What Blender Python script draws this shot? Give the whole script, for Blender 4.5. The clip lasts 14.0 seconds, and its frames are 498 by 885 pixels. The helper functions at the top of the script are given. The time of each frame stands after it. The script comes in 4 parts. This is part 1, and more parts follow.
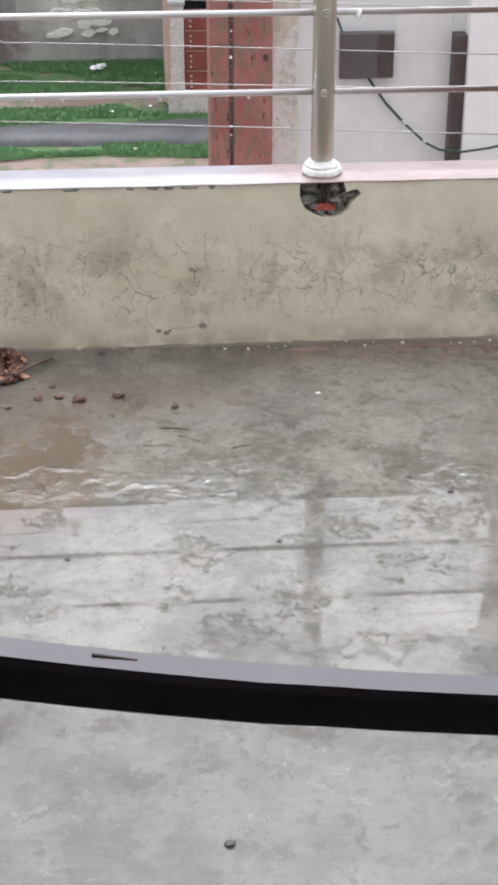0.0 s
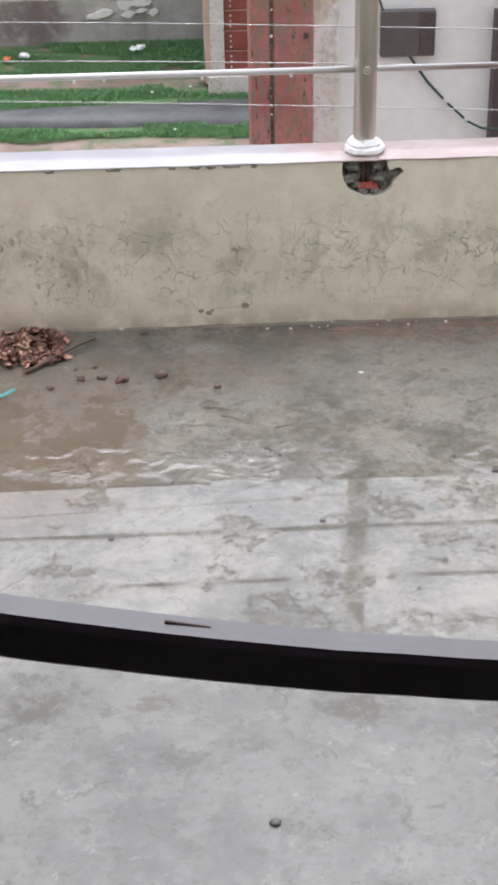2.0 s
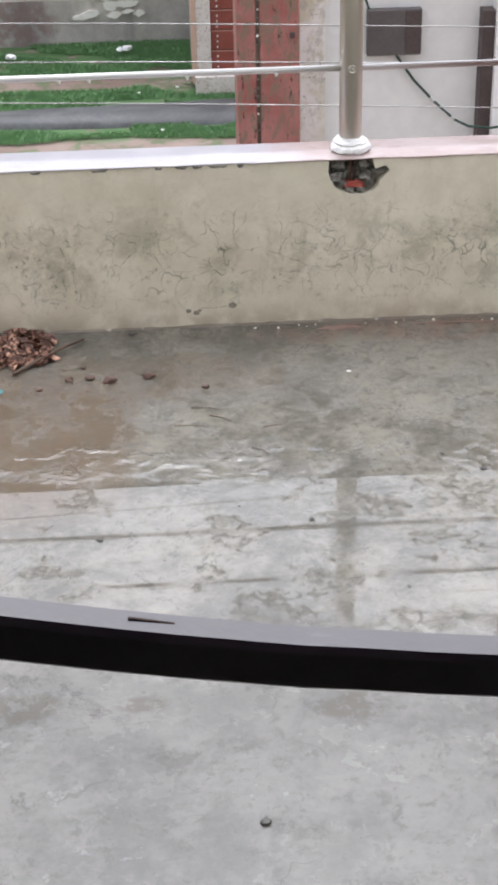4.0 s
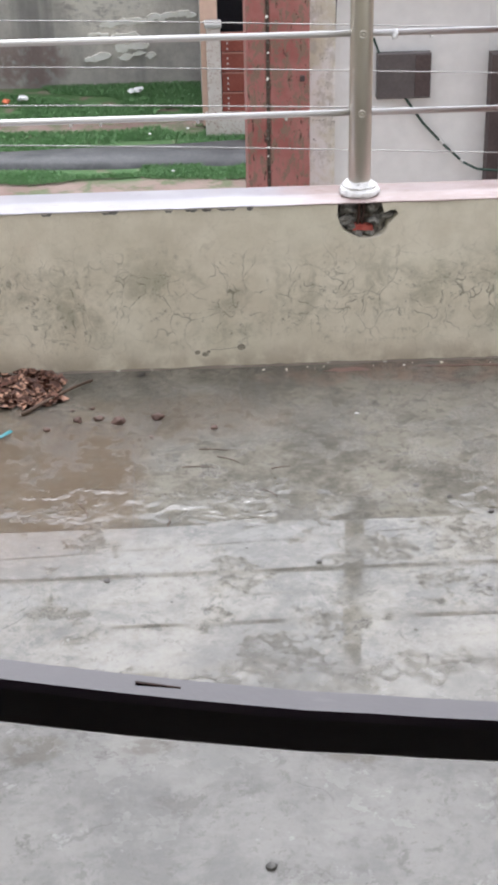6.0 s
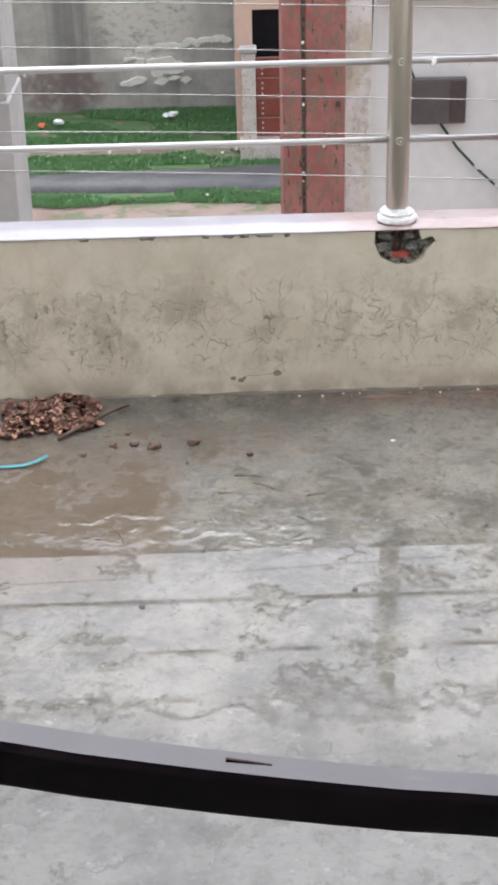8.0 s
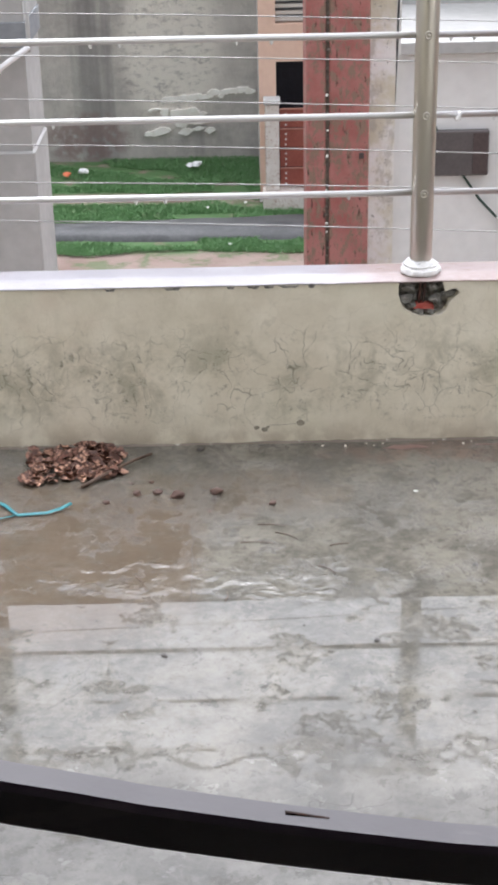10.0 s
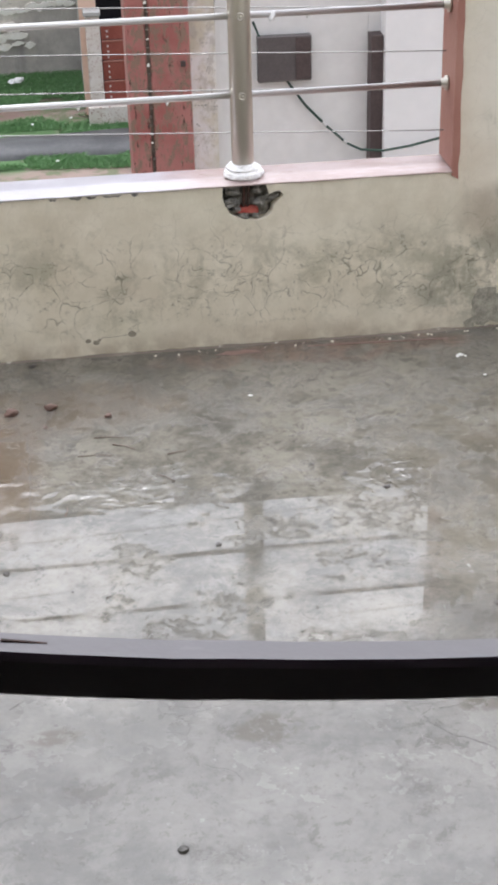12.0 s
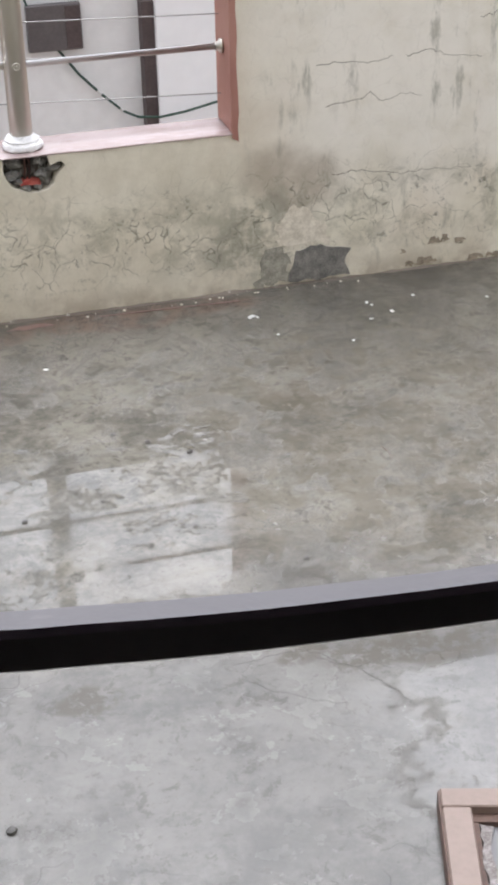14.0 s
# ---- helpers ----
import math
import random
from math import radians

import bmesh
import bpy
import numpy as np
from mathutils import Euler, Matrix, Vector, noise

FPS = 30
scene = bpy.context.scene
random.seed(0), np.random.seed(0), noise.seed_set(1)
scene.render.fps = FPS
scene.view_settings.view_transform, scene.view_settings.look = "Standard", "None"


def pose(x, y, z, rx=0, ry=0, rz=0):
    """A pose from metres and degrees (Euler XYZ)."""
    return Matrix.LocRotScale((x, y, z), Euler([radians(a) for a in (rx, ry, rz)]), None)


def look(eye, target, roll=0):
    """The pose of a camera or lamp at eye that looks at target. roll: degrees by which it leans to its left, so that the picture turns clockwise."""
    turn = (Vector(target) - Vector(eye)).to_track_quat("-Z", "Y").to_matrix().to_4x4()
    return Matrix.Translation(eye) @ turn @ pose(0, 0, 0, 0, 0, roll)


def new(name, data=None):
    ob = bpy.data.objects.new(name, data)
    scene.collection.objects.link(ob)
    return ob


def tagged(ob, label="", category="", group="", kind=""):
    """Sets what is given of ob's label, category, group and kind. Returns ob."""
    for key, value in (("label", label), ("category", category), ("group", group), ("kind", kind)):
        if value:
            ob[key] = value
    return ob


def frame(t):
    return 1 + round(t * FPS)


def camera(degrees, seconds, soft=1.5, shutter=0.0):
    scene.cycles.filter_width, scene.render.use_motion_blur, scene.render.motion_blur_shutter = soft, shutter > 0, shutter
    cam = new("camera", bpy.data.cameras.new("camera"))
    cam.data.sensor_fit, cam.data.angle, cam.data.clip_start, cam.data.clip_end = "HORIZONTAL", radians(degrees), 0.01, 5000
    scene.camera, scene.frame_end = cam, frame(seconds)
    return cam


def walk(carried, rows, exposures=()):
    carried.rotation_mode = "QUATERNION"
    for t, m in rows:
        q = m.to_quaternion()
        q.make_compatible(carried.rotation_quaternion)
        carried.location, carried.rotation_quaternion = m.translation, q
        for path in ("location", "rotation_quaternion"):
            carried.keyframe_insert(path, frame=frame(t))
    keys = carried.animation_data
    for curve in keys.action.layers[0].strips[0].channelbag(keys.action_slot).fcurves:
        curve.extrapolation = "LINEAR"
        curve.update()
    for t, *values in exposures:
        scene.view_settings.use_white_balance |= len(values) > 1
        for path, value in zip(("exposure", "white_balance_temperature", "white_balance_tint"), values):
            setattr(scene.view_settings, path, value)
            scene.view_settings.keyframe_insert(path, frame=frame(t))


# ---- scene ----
cam = camera(18.78, 14.0, soft=3.5)
PATH = [
    (0, (-0.37615, -3.19256, 1.49192), (-0.26265, -1.44262, 0.53023), -0.118),
    (0.5, (-0.37657, -3.19109, 1.49097), (-0.27524, -1.44243, 0.52560), -0.169),
    (1, (-0.37726, -3.19060, 1.49058), (-0.29438, -1.44296, 0.52162), -0.386),
    (1.5, (-0.38103, -3.18989, 1.48858), (-0.31260, -1.44728, 0.50950), -0.583),
    (2, (-0.38108, -3.18961, 1.48745), (-0.32224, -1.44894, 0.50428), -1.133),
    (4.3, (-0.37674, -3.18883, 1.48583), (-0.30414, -1.44876, 0.50252), -1.405),
    (4.5, (-0.37697, -3.18912, 1.48723), (-0.30194, -1.44493, 0.51144), -1.324),
    (5, (-0.37885, -3.18984, 1.49096), (-0.30615, -1.43489, 0.53448), -1.282),
    (5.5, (-0.37872, -3.18940, 1.49062), (-0.31946, -1.43670, 0.52909), -1.392),
    (6, (-0.37660, -3.19208, 1.49284), (-0.31372, -1.42647, 0.55545), -1.221),
    (6.5, (-0.37847, -3.19183, 1.49541), (-0.31224, -1.41819, 0.57356), -1.116),
    (7, (-0.38177, -3.18938, 1.49658), (-0.32295, -1.41679, 0.57221), -1.238),
    (7.5, (-0.38157, -3.18579, 1.49681), (-0.33324, -1.41718, 0.56424), -1.482),
    (8, (-0.38562, -3.18428, 1.49715), (-0.36320, -1.40317, 0.58768), -1.388),
    (8.5, (-0.38996, -3.18415, 1.49876), (-0.38757, -1.38813, 0.61884), -1.465),
    (9, (-0.39217, -3.18883, 1.50499), (-0.39414, -1.38066, 0.65027), -1.391),
    (9.2, (-0.39336, -3.19037, 1.50683), (-0.39908, -1.37969, 0.65750), -1.242),
    (11.3, (-0.38082, -3.19469, 1.49508), (-0.35189, -1.40475, 0.60329), -2.103),
    (11.5, (-0.37768, -3.19548, 1.49313), (-0.30937, -1.41791, 0.57903), -2.126),
    (12, (-0.37071, -3.19639, 1.48828), (-0.17440, -1.45041, 0.53277), -1.660),
    (12.5, (-0.37111, -3.19683, 1.48670), (-0.10194, -1.47718, 0.50163), -1.361),
    (13, (-0.37027, -3.19785, 1.48674), (-0.03996, -1.49519, 0.49082), -1.464),
    (13.5, (-0.37037, -3.19769, 1.48595), (0.01677, -1.50625, 0.49138), -1.720),
    (14, (-0.37685, -3.19368, 1.48531), (0.07727, -1.52070, 0.48785), -1.314),
]
walk(cam, [(t, look(eye, target, roll)) for t, eye, target, roll in PATH], [(0, 1.12, 6150, 13), (14, 1.12, 6150, 13)])

# ---- light ----
world = bpy.data.worlds.new("overcast_sky")
scene.world = world
world.use_nodes = True
wn, wl = world.node_tree.nodes, world.node_tree.links
sky = wn.new("ShaderNodeTexSky")
sky.sky_type = "NISHITA"
sky.sun_disc = False
sky.sun_elevation = radians(68)
sky.sun_rotation = radians(8)
sky.air_density, sky.dust_density, sky.ozone_density = 1.0, 6.0, 1.0
grey = wn.new("ShaderNodeHueSaturation")
grey.inputs["Saturation"].default_value = 0.10
wl.new(sky.outputs[0], grey.inputs["Color"])
wl.new(grey.outputs[0], wn["Background"].inputs[0])
wn["Background"].inputs[1].default_value = 0.15
sun_data = bpy.data.lights.new("sun", "SUN")
sun_data.energy, sun_data.angle, sun_data.color = 0.5, radians(50), (1.0, 0.98, 0.96)
sun = new("sun", sun_data)
sun.matrix_world = look((-1.0, -1.2, 9), (0, 0, 0))


# ---- materials ----
class Mat:
    """A node material with short helpers."""

    def __init__(self, name, rough=0.6, metal=0.0, spec=0.5):
        self.m = bpy.data.materials.new(name)
        self.m.use_nodes = True
        self.n, self.l = self.m.node_tree.nodes, self.m.node_tree.links
        self.b = self.n["Principled BSDF"]
        self.b.inputs["Roughness"].default_value = rough
        self.b.inputs["Metallic"].default_value = metal
        self.b.inputs["Specular IOR Level"].default_value = spec
        self.co = self.n.new("ShaderNodeTexCoord").outputs["Object"]

    def link(self, a, b):
        self.l.new(a, b)

    def mapped(self, scale=(1, 1, 1), loc=(0, 0, 0), vec=None):
        k = self.n.new("ShaderNodeMapping")
        k.inputs["Scale"].default_value, k.inputs["Location"].default_value = scale, loc
        self.link(vec or self.co, k.inputs["Vector"])
        return k.outputs[0]

    def noise(self, scale, detail=4, rough=0.55, vec=None, distort=0.0):
        k = self.n.new("ShaderNodeTexNoise")
        k.inputs["Scale"].default_value, k.inputs["Detail"].default_value = scale, detail
        k.inputs["Roughness"].default_value, k.inputs["Distortion"].default_value = rough, distort
        self.link(vec or self.co, k.inputs["Vector"])
        return k.outputs["Fac"]

    def warped(self, amount, scale):
        k = self.n.new("ShaderNodeTexNoise")
        k.inputs["Scale"].default_value, k.inputs["Detail"].default_value = scale, 3
        self.link(self.co, k.inputs["Vector"])
        a = self.n.new("ShaderNodeVectorMath")
        a.operation = "MULTIPLY_ADD"
        self.link(k.outputs["Color"], a.inputs[0])
        a.inputs[1].default_value = (amount,) * 3
        self.link(self.co, a.inputs[2])
        return a.outputs[0]

    def edges(self, scale, vec):
        k = self.n.new("ShaderNodeTexVoronoi")
        k.feature = "DISTANCE_TO_EDGE"
        k.inputs["Scale"].default_value = scale
        self.link(vec, k.inputs["Vector"])
        return k.outputs["Distance"]

    def ramp(self, fac, lo, hi, a=0.0, b=1.0):
        k = self.n.new("ShaderNodeMapRange")
        k.interpolation_type = "SMOOTHSTEP"
        for key, v in (("From Min", lo), ("From Max", hi), ("To Min", a), ("To Max", b)):
            k.inputs[key].default_value = v
        self.link(fac, k.inputs["Value"])
        return k.outputs[0]

    def math(self, op, a, b=0.0):
        k = self.n.new("ShaderNodeMath")
        k.operation = op
        for i, v in enumerate((a, b)):
            if isinstance(v, (int, float)):
                k.inputs[i].default_value = v
            else:
                self.link(v, k.inputs[i])
        return k.outputs[0]

    def axis(self, n, vec=None):
        k = self.n.new("ShaderNodeSeparateXYZ")
        self.link(vec or self.co, k.inputs[0])
        return k.outputs[n]

    def mix(self, fac, a, b):
        k = self.n.new("ShaderNodeMix")
        k.data_type = "RGBA"
        for i, v in ((0, fac), (6, a), (7, b)):
            if isinstance(v, (int, float)):
                k.inputs[i].default_value = v
            elif isinstance(v, tuple):
                k.inputs[i].default_value = (*v, 1)
            else:
                self.link(v, k.inputs[i])
        return k.outputs[2]

    def blob(self, x, y, rx, ry, third=1):
        """1 inside an ellipse round (x, y), fading to its rim; third: the second axis used."""
        w = self.warped(0.16, 5.0)
        dx = self.math("DIVIDE", self.math("SUBTRACT", self.axis(0, w), x + 0.08), rx)
        dy = self.math("DIVIDE", self.math("SUBTRACT", self.axis(third, w), y + 0.08), ry)
        d = self.math("ADD", self.math("MULTIPLY", dx, dx), self.math("MULTIPLY", dy, dy))
        return self.ramp(d, 0.35, 1.1, 1.0, 0.0)

    def bump(self, height, strength=0.3, dist=0.01, to="Normal"):
        k = self.n.new("ShaderNodeBump")
        k.inputs["Strength"].default_value, k.inputs["Distance"].default_value = strength, dist
        self.link(height, k.inputs["Height"])
        self.link(k.outputs[0], self.b.inputs[to])

    def color(self, c):
        if isinstance(c, tuple):
            self.b.inputs["Base Color"].default_value = (*c, 1)
        else:
            self.link(c, self.b.inputs["Base Color"])
        return self

    def rough(self, r):
        self.link(r, self.b.inputs["Roughness"])


def simple(name, a, b, scale=30, rough=0.6, metal=0.0, bump=0.15, dist=0.003, spec=0.5):
    """Two tones broken up at two scales, with fine relief."""
    m = Mat(name, rough, metal, spec)
    f = m.math("ADD", m.math("MULTIPLY", m.noise(scale), 0.6), m.math("MULTIPLY", m.noise(scale * 7, 3), 0.4))
    m.color(m.mix(m.ramp(f, 0.32, 0.68), a, b))
    if bump:
        m.bump(m.noise(scale * 4, 5), bump, dist)
    return m.m


def wet_concrete():
    m = Mat("wet_concrete", 0.75)
    x, y = m.axis(0), m.axis(1)
    w = m.warped(0.10, 6)
    big, mid, fine = m.noise(2.6, 5, 0.6), m.noise(7, 9, 0.68, w), m.noise(55, 6, 0.72)
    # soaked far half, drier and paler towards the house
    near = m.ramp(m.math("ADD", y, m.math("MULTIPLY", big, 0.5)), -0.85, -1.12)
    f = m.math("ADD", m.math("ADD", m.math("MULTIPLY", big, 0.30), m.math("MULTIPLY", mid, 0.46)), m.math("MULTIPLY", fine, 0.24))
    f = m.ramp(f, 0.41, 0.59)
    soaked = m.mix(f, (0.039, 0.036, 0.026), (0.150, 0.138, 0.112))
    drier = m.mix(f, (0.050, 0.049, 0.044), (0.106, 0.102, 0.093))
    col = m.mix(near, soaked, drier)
    # washed-out pale clouds, dark scars with torn edges, fine mottling
    pale = m.ramp(m.noise(9, 9, 0.7, m.mapped(loc=(3, 1, 0), vec=w)), 0.53, 0.62)
    col = m.mix(m.math("MULTIPLY", pale, 0.36), col, (0.150, 0.146, 0.134))
    scar = m.ramp(m.noise(13, 10, 0.76, m.mapped(loc=(7, 2, 0), vec=w)), 0.575, 0.615)
    col = m.mix(m.math("MULTIPLY", scar, 0.75), col, (0.032, 0.029, 0.022))
    mott = m.ramp(m.noise(26, 7, 0.75, m.mapped(loc=(1, 5, 0))), 0.36, 0.64)
    col = m.mix(m.math("MULTIPLY", mott, 0.22), col, (0.125, 0.117, 0.10))
    fleck = m.ramp(m.noise(95, 3, 0.6), 0.68, 0.73)
    col = m.mix(m.math("MULTIPLY", fleck, 0.6), col, (0.03, 0.028, 0.025))
    grain = m.math("MULTIPLY", m.ramp(m.noise(38, 9, 0.78, m.mapped(loc=(6, 6, 0), vec=w)), 0.555, 0.60), m.ramp(near, 0.0, 1.0, 0.7, 0.55))
    col = m.mix(grain, col, (0.030, 0.026, 0.019))
    # brown silt where the rain carries soil off the dead leaves, held back by the slab joint
    silt = m.math("MAXIMUM", m.math("MULTIPLY", m.blob(-0.92, -0.50, 0.62, 0.42), m.ramp(x, -0.46, -0.53)), m.math("MULTIPLY", m.blob(-0.50, -0.26, 0.36, 0.14), 0.55))
    silt = m.math("MULTIPLY", silt, m.ramp(m.noise(13, 8, 0.7), 0.3, 0.56, 0.45, 1.0))
    col = m.mix(m.math("MULTIPLY", silt, 0.78), col, (0.064, 0.034, 0.010))
    soil = m.math("MULTIPLY", m.blob(0.16, -0.06, 0.45, 0.07), m.ramp(m.noise(14, 5), 0.35, 0.6))
    col = m.mix(m.math("MULTIPLY", soil, 0.6), col, (0.135, 0.075, 0.052))
    # brown mottling paints the tall wall's dim reflection into the floor colour
    pier_reflection = m.math("MULTIPLY", m.blob(0.62, -0.75, 0.55, 0.6), m.ramp(m.noise(10, 8, 0.72, m.mapped(loc=(2, 8, 0))), 0.38, 0.6))
    col = m.mix(m.math("MULTIPLY", pier_reflection, 0.6), col, (0.068, 0.056, 0.034))
    for px, py, rx, ry in ((-0.15, -1.39, 0.07, 0.04), (0.2, -1.39, 0.06, 0.03), (-0.47, -1.38, 0.05, 0.03), (-0.66, -1.37, 0.06, 0.03), (-0.66, -1.17, 0.07, 0.02), (0.36, -1.42, 0.16, 0.05)):
        moss = m.math("MULTIPLY", m.blob(px, py, rx, ry), m.ramp(m.noise(30, 8, 0.72), 0.42, 0.52))
        col = m.mix(m.math("MULTIPLY", moss, 0.9), col, (0.034, 0.027, 0.014))
    # hairline cracks
    crack = m.ramp(m.edges(2.3, m.warped(0.3, 5)), 0.0, 0.004, 1.0, 0.0)
    crack = m.math("MULTIPLY", crack, m.ramp(m.noise(4, 3), 0.5, 0.58))
    col = m.mix(m.math("MULTIPLY", crack, 0.6), col, (0.035, 0.032, 0.027))
    # film of water: still and deep in the middle, thin and broken by grit elsewhere
    pool = m.math("MULTIPLY", m.ramp(y, -1.42, -1.1), m.ramp(y, -0.2, -0.55))
    pool = m.math("MULTIPLY", pool, m.ramp(x, 0.25, -0.25, 0.82, 1.15))
    east = m.math("MULTIPLY", m.ramp(m.axis(0, m.warped(0.12, 9)), 0.20, 0.46), m.ramp(m.axis(1, m.warped(0.05, 12)), -1.42, -1.46))
    wet = m.math("ADD", m.math("MULTIPLY", pool, 0.10), m.noise(6.5, 13, 0.77, m.mapped(loc=(0.4, 0.1, 0))))
    wet = m.math("SUBTRACT", wet, m.math("MULTIPLY", near, 0.2))
    wet = m.math("ADD", wet, m.math("MULTIPLY", east, 0.36))
    # a dark tide line round each puddle
    tide = m.math("MULTIPLY", m.ramp(wet, 0.500, 0.515), m.ramp(wet, 0.545, 0.525))
    col = m.mix(m.math("MULTIPLY", m.math("MULTIPLY", tide, m.ramp(near, 0.0, 0.7, 1.0, 0.0)), m.ramp(mid, 0.4, 0.6, 0.1, 0.5)), col, (0.028, 0.026, 0.021))
    m.color(col)
    rel = m.math("ADD", m.math("MULTIPLY", mid, 0.6), m.math("MULTIPLY", fine, 0.4))
    m.bump(m.math("SUBTRACT", m.math("SUBTRACT", rel, m.math("MULTIPLY", crack, 0.5)), m.math("MULTIPLY", scar, 0.25)), 0.5, 0.008)
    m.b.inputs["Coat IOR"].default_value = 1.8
    thin = m.math("MULTIPLY", near, m.math("SUBTRACT", 1.0, east))
    m.link(m.ramp(thin, 0.0, 1.0, 1.0, 0.45), m.b.inputs["Coat Weight"])
    still = m.ramp(m.noise(7, 7, 0.65, m.mapped(loc=(4, 4, 0))), 0.44, 0.60, 0.01, 0.17)
    still = m.math("MULTIPLY", still, m.ramp(y, -0.84, -1.0, 0.15, 1.0))
    m.link(m.math("ADD", m.ramp(wet, 0.505, 0.55, 0.13, 0.0), still), m.b.inputs["Coat Roughness"])
    dry = m.ramp(wet, 0.47, 0.57, 1.0, 0.0)
    ripple = m.math("ADD", m.math("MULTIPLY", m.noise(18, 5, 0.62), 0.5), m.math("MULTIPLY", mid, 0.5))
    ripple = m.math("MULTIPLY", m.math("MULTIPLY", ripple, dry), m.ramp(thin, 0.0, 1.0, 0.0026, 0.0016))
    # wind-blown wavelets at the shallow end of the puddle
    shore = m.math("MAXIMUM", m.blob(-0.55, -0.62, 0.30, 0.08), m.math("MAXIMUM", m.blob(-0.24, -0.63, 0.18, 0.10), m.blob(0.22, -0.65, 0.14, 0.05)))
    lap = m.math("MULTIPLY", shore, m.noise(24, 2, 0.5, m.mapped((0.8, 2.0, 1), vec=m.warped(0.25, 6))))
    ripple = m.math("ADD", ripple, m.math("MULTIPLY", m.math("MULTIPLY", lap, m.ramp(m.noise(14, 4), 0.42, 0.6)), 0.0036))
    # the screed falls gently towards the drain at the parapet
    t = m.math("MINIMUM", m.math("MAXIMUM", m.math("ADD", y, 1.15), 0.0), 0.6)
    fall = m.math("MULTIPLY", m.math("MULTIPLY", t, t), -0.022)
    m.bump(m.math("ADD", ripple, fall), 1.0, 1.0, "Coat Normal")
    return m.m


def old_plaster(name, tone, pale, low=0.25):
    m = Mat(name, 0.8, spec=0.3)
    big, mid, fine = m.noise(2.5, 4), m.noise(10, 6, 0.65), m.noise(90, 4, 0.7)
    f = m.math("ADD", m.math("MULTIPLY", big, 0.55), m.math("ADD", m.math("MULTIPLY", mid, 0.33), m.math("MULTIPLY", fine, 0.12)))
    col = m.mix(m.ramp(f, 0.36, 0.64), tone, pale)
    z = m.axis(2)
    # faint pink and green blotches in the plaster
    col = m.mix(m.math("MULTIPLY", m.ramp(m.noise(3.5, 5, 0.6, m.mapped(loc=(5, 0, 2))), 0.5, 0.68), 0.25), col, (0.56, 0.55, 0.42))
    col = m.mix(m.math("MULTIPLY", m.ramp(m.noise(3.0, 5, 0.6, m.mapped(loc=(1, 0, 8))), 0.54, 0.7), 0.3), col, (0.66, 0.55, 0.46))
    # whiter tone on the tall part of the wall, above its foot
    tall_white = m.math("MULTIPLY", m.ramp(m.axis(0, m.warped(0.3, 4)), 0.55, 0.85), m.ramp(m.noise(5, 6, 0.65), 0.3, 0.55, 0.5, 1.0))
    tall_white = m.math("MULTIPLY", tall_white, m.ramp(m.axis(2, m.warped(0.25, 6)), 0.26, 0.5))
    col = m.mix(m.math("MULTIPLY", tall_white, 0.9), col, (0.82, 0.79, 0.73))
    # green-grey mould, thickest in a band where the damp sits
    band = m.math("MULTIPLY", m.ramp(z, 0.02, low * 0.5), m.ramp(z, low * 1.3, low * 0.8))
    mould = m.math("MULTIPLY", m.ramp(m.noise(9, 9, 0.70, m.warped(0.12, 9)), 0.43, 0.64), m.math("ADD", m.math("MULTIPLY", band, 0.68), 0.08))
    col = m.mix(m.math("MULTIPLY", mould, 0.62), col, (0.20, 0.20, 0.14))
    speck = m.math("MULTIPLY", m.ramp(m.noise(46, 7, 0.76), 0.53, 0.61), m.ramp(m.noise(8, 5, 0.65, m.mapped(loc=(9, 1, 3))), 0.48, 0.60))
    speck = m.math("MULTIPLY", speck, m.math("ADD", m.math("MULTIPLY", band, 0.8), 0.08))
    col = m.mix(m.math("MULTIPLY", speck, 0.75), col, (0.08, 0.08, 0.06))
    # short smears of black mould on the tall wall
    run = m.math("MULTIPLY", m.ramp(m.noise(13, 7, 0.68, m.mapped((1.5, 1, 0.42), (2, 0, 5))), 0.53, 0.66), m.ramp(m.noise(3.2, 4, 0.6, m.mapped(loc=(6, 0, 1))), 0.44, 0.58))
    run = m.math("MULTIPLY", run, m.ramp(m.axis(0), 0.45, 0.65, 0.10, 0.6))
    col = m.mix(run, col, (0.25, 0.25, 0.20))
    # damp brown stain round the foot of the jamb
    damp = m.math("MULTIPLY", m.blob(0.60, 0.27, 0.15, 0.10, 2), m.ramp(m.noise(12, 6), 0.3, 0.6, 0.5, 1.0))
    col = m.mix(m.math("MULTIPLY", damp, 0.6), col, (0.31, 0.26, 0.20))
    green = m.math("MULTIPLY", m.blob(0.55, 0.12, 0.16, 0.13, 2), m.ramp(m.noise(15, 8, 0.72, m.mapped(loc=(0, 0, 4))), 0.40, 0.56))
    col = m.mix(m.math("MULTIPLY", green, 0.55), col, (0.22, 0.215, 0.17))
    # crazing: broken cracks that wander
    w = m.warped(0.17, 7)
    keep = m.math("ADD", m.math("MULTIPLY", band, 0.85), 0.15)
    craze = m.math("MAXIMUM", m.math("MULTIPLY", m.ramp(m.edges(9, w), 0.0, 0.016, 1.0, 0.0), m.ramp(m.noise(6, 4), 0.36, 0.48)),
                   m.math("MULTIPLY", m.ramp(m.edges(17, w), 0.0, 0.024, 1.0, 0.0), m.ramp(m.noise(8, 4, vec=m.mapped(loc=(4, 4, 4))), 0.42, 0.54)))
    craze = m.math("MULTIPLY", m.math("MULTIPLY", craze, m.ramp(m.noise(32, 5, 0.72), 0.40, 0.56)), keep)
    col = m.mix(m.math("MULTIPLY", craze, 0.62), col, (0.15, 0.145, 0.11))
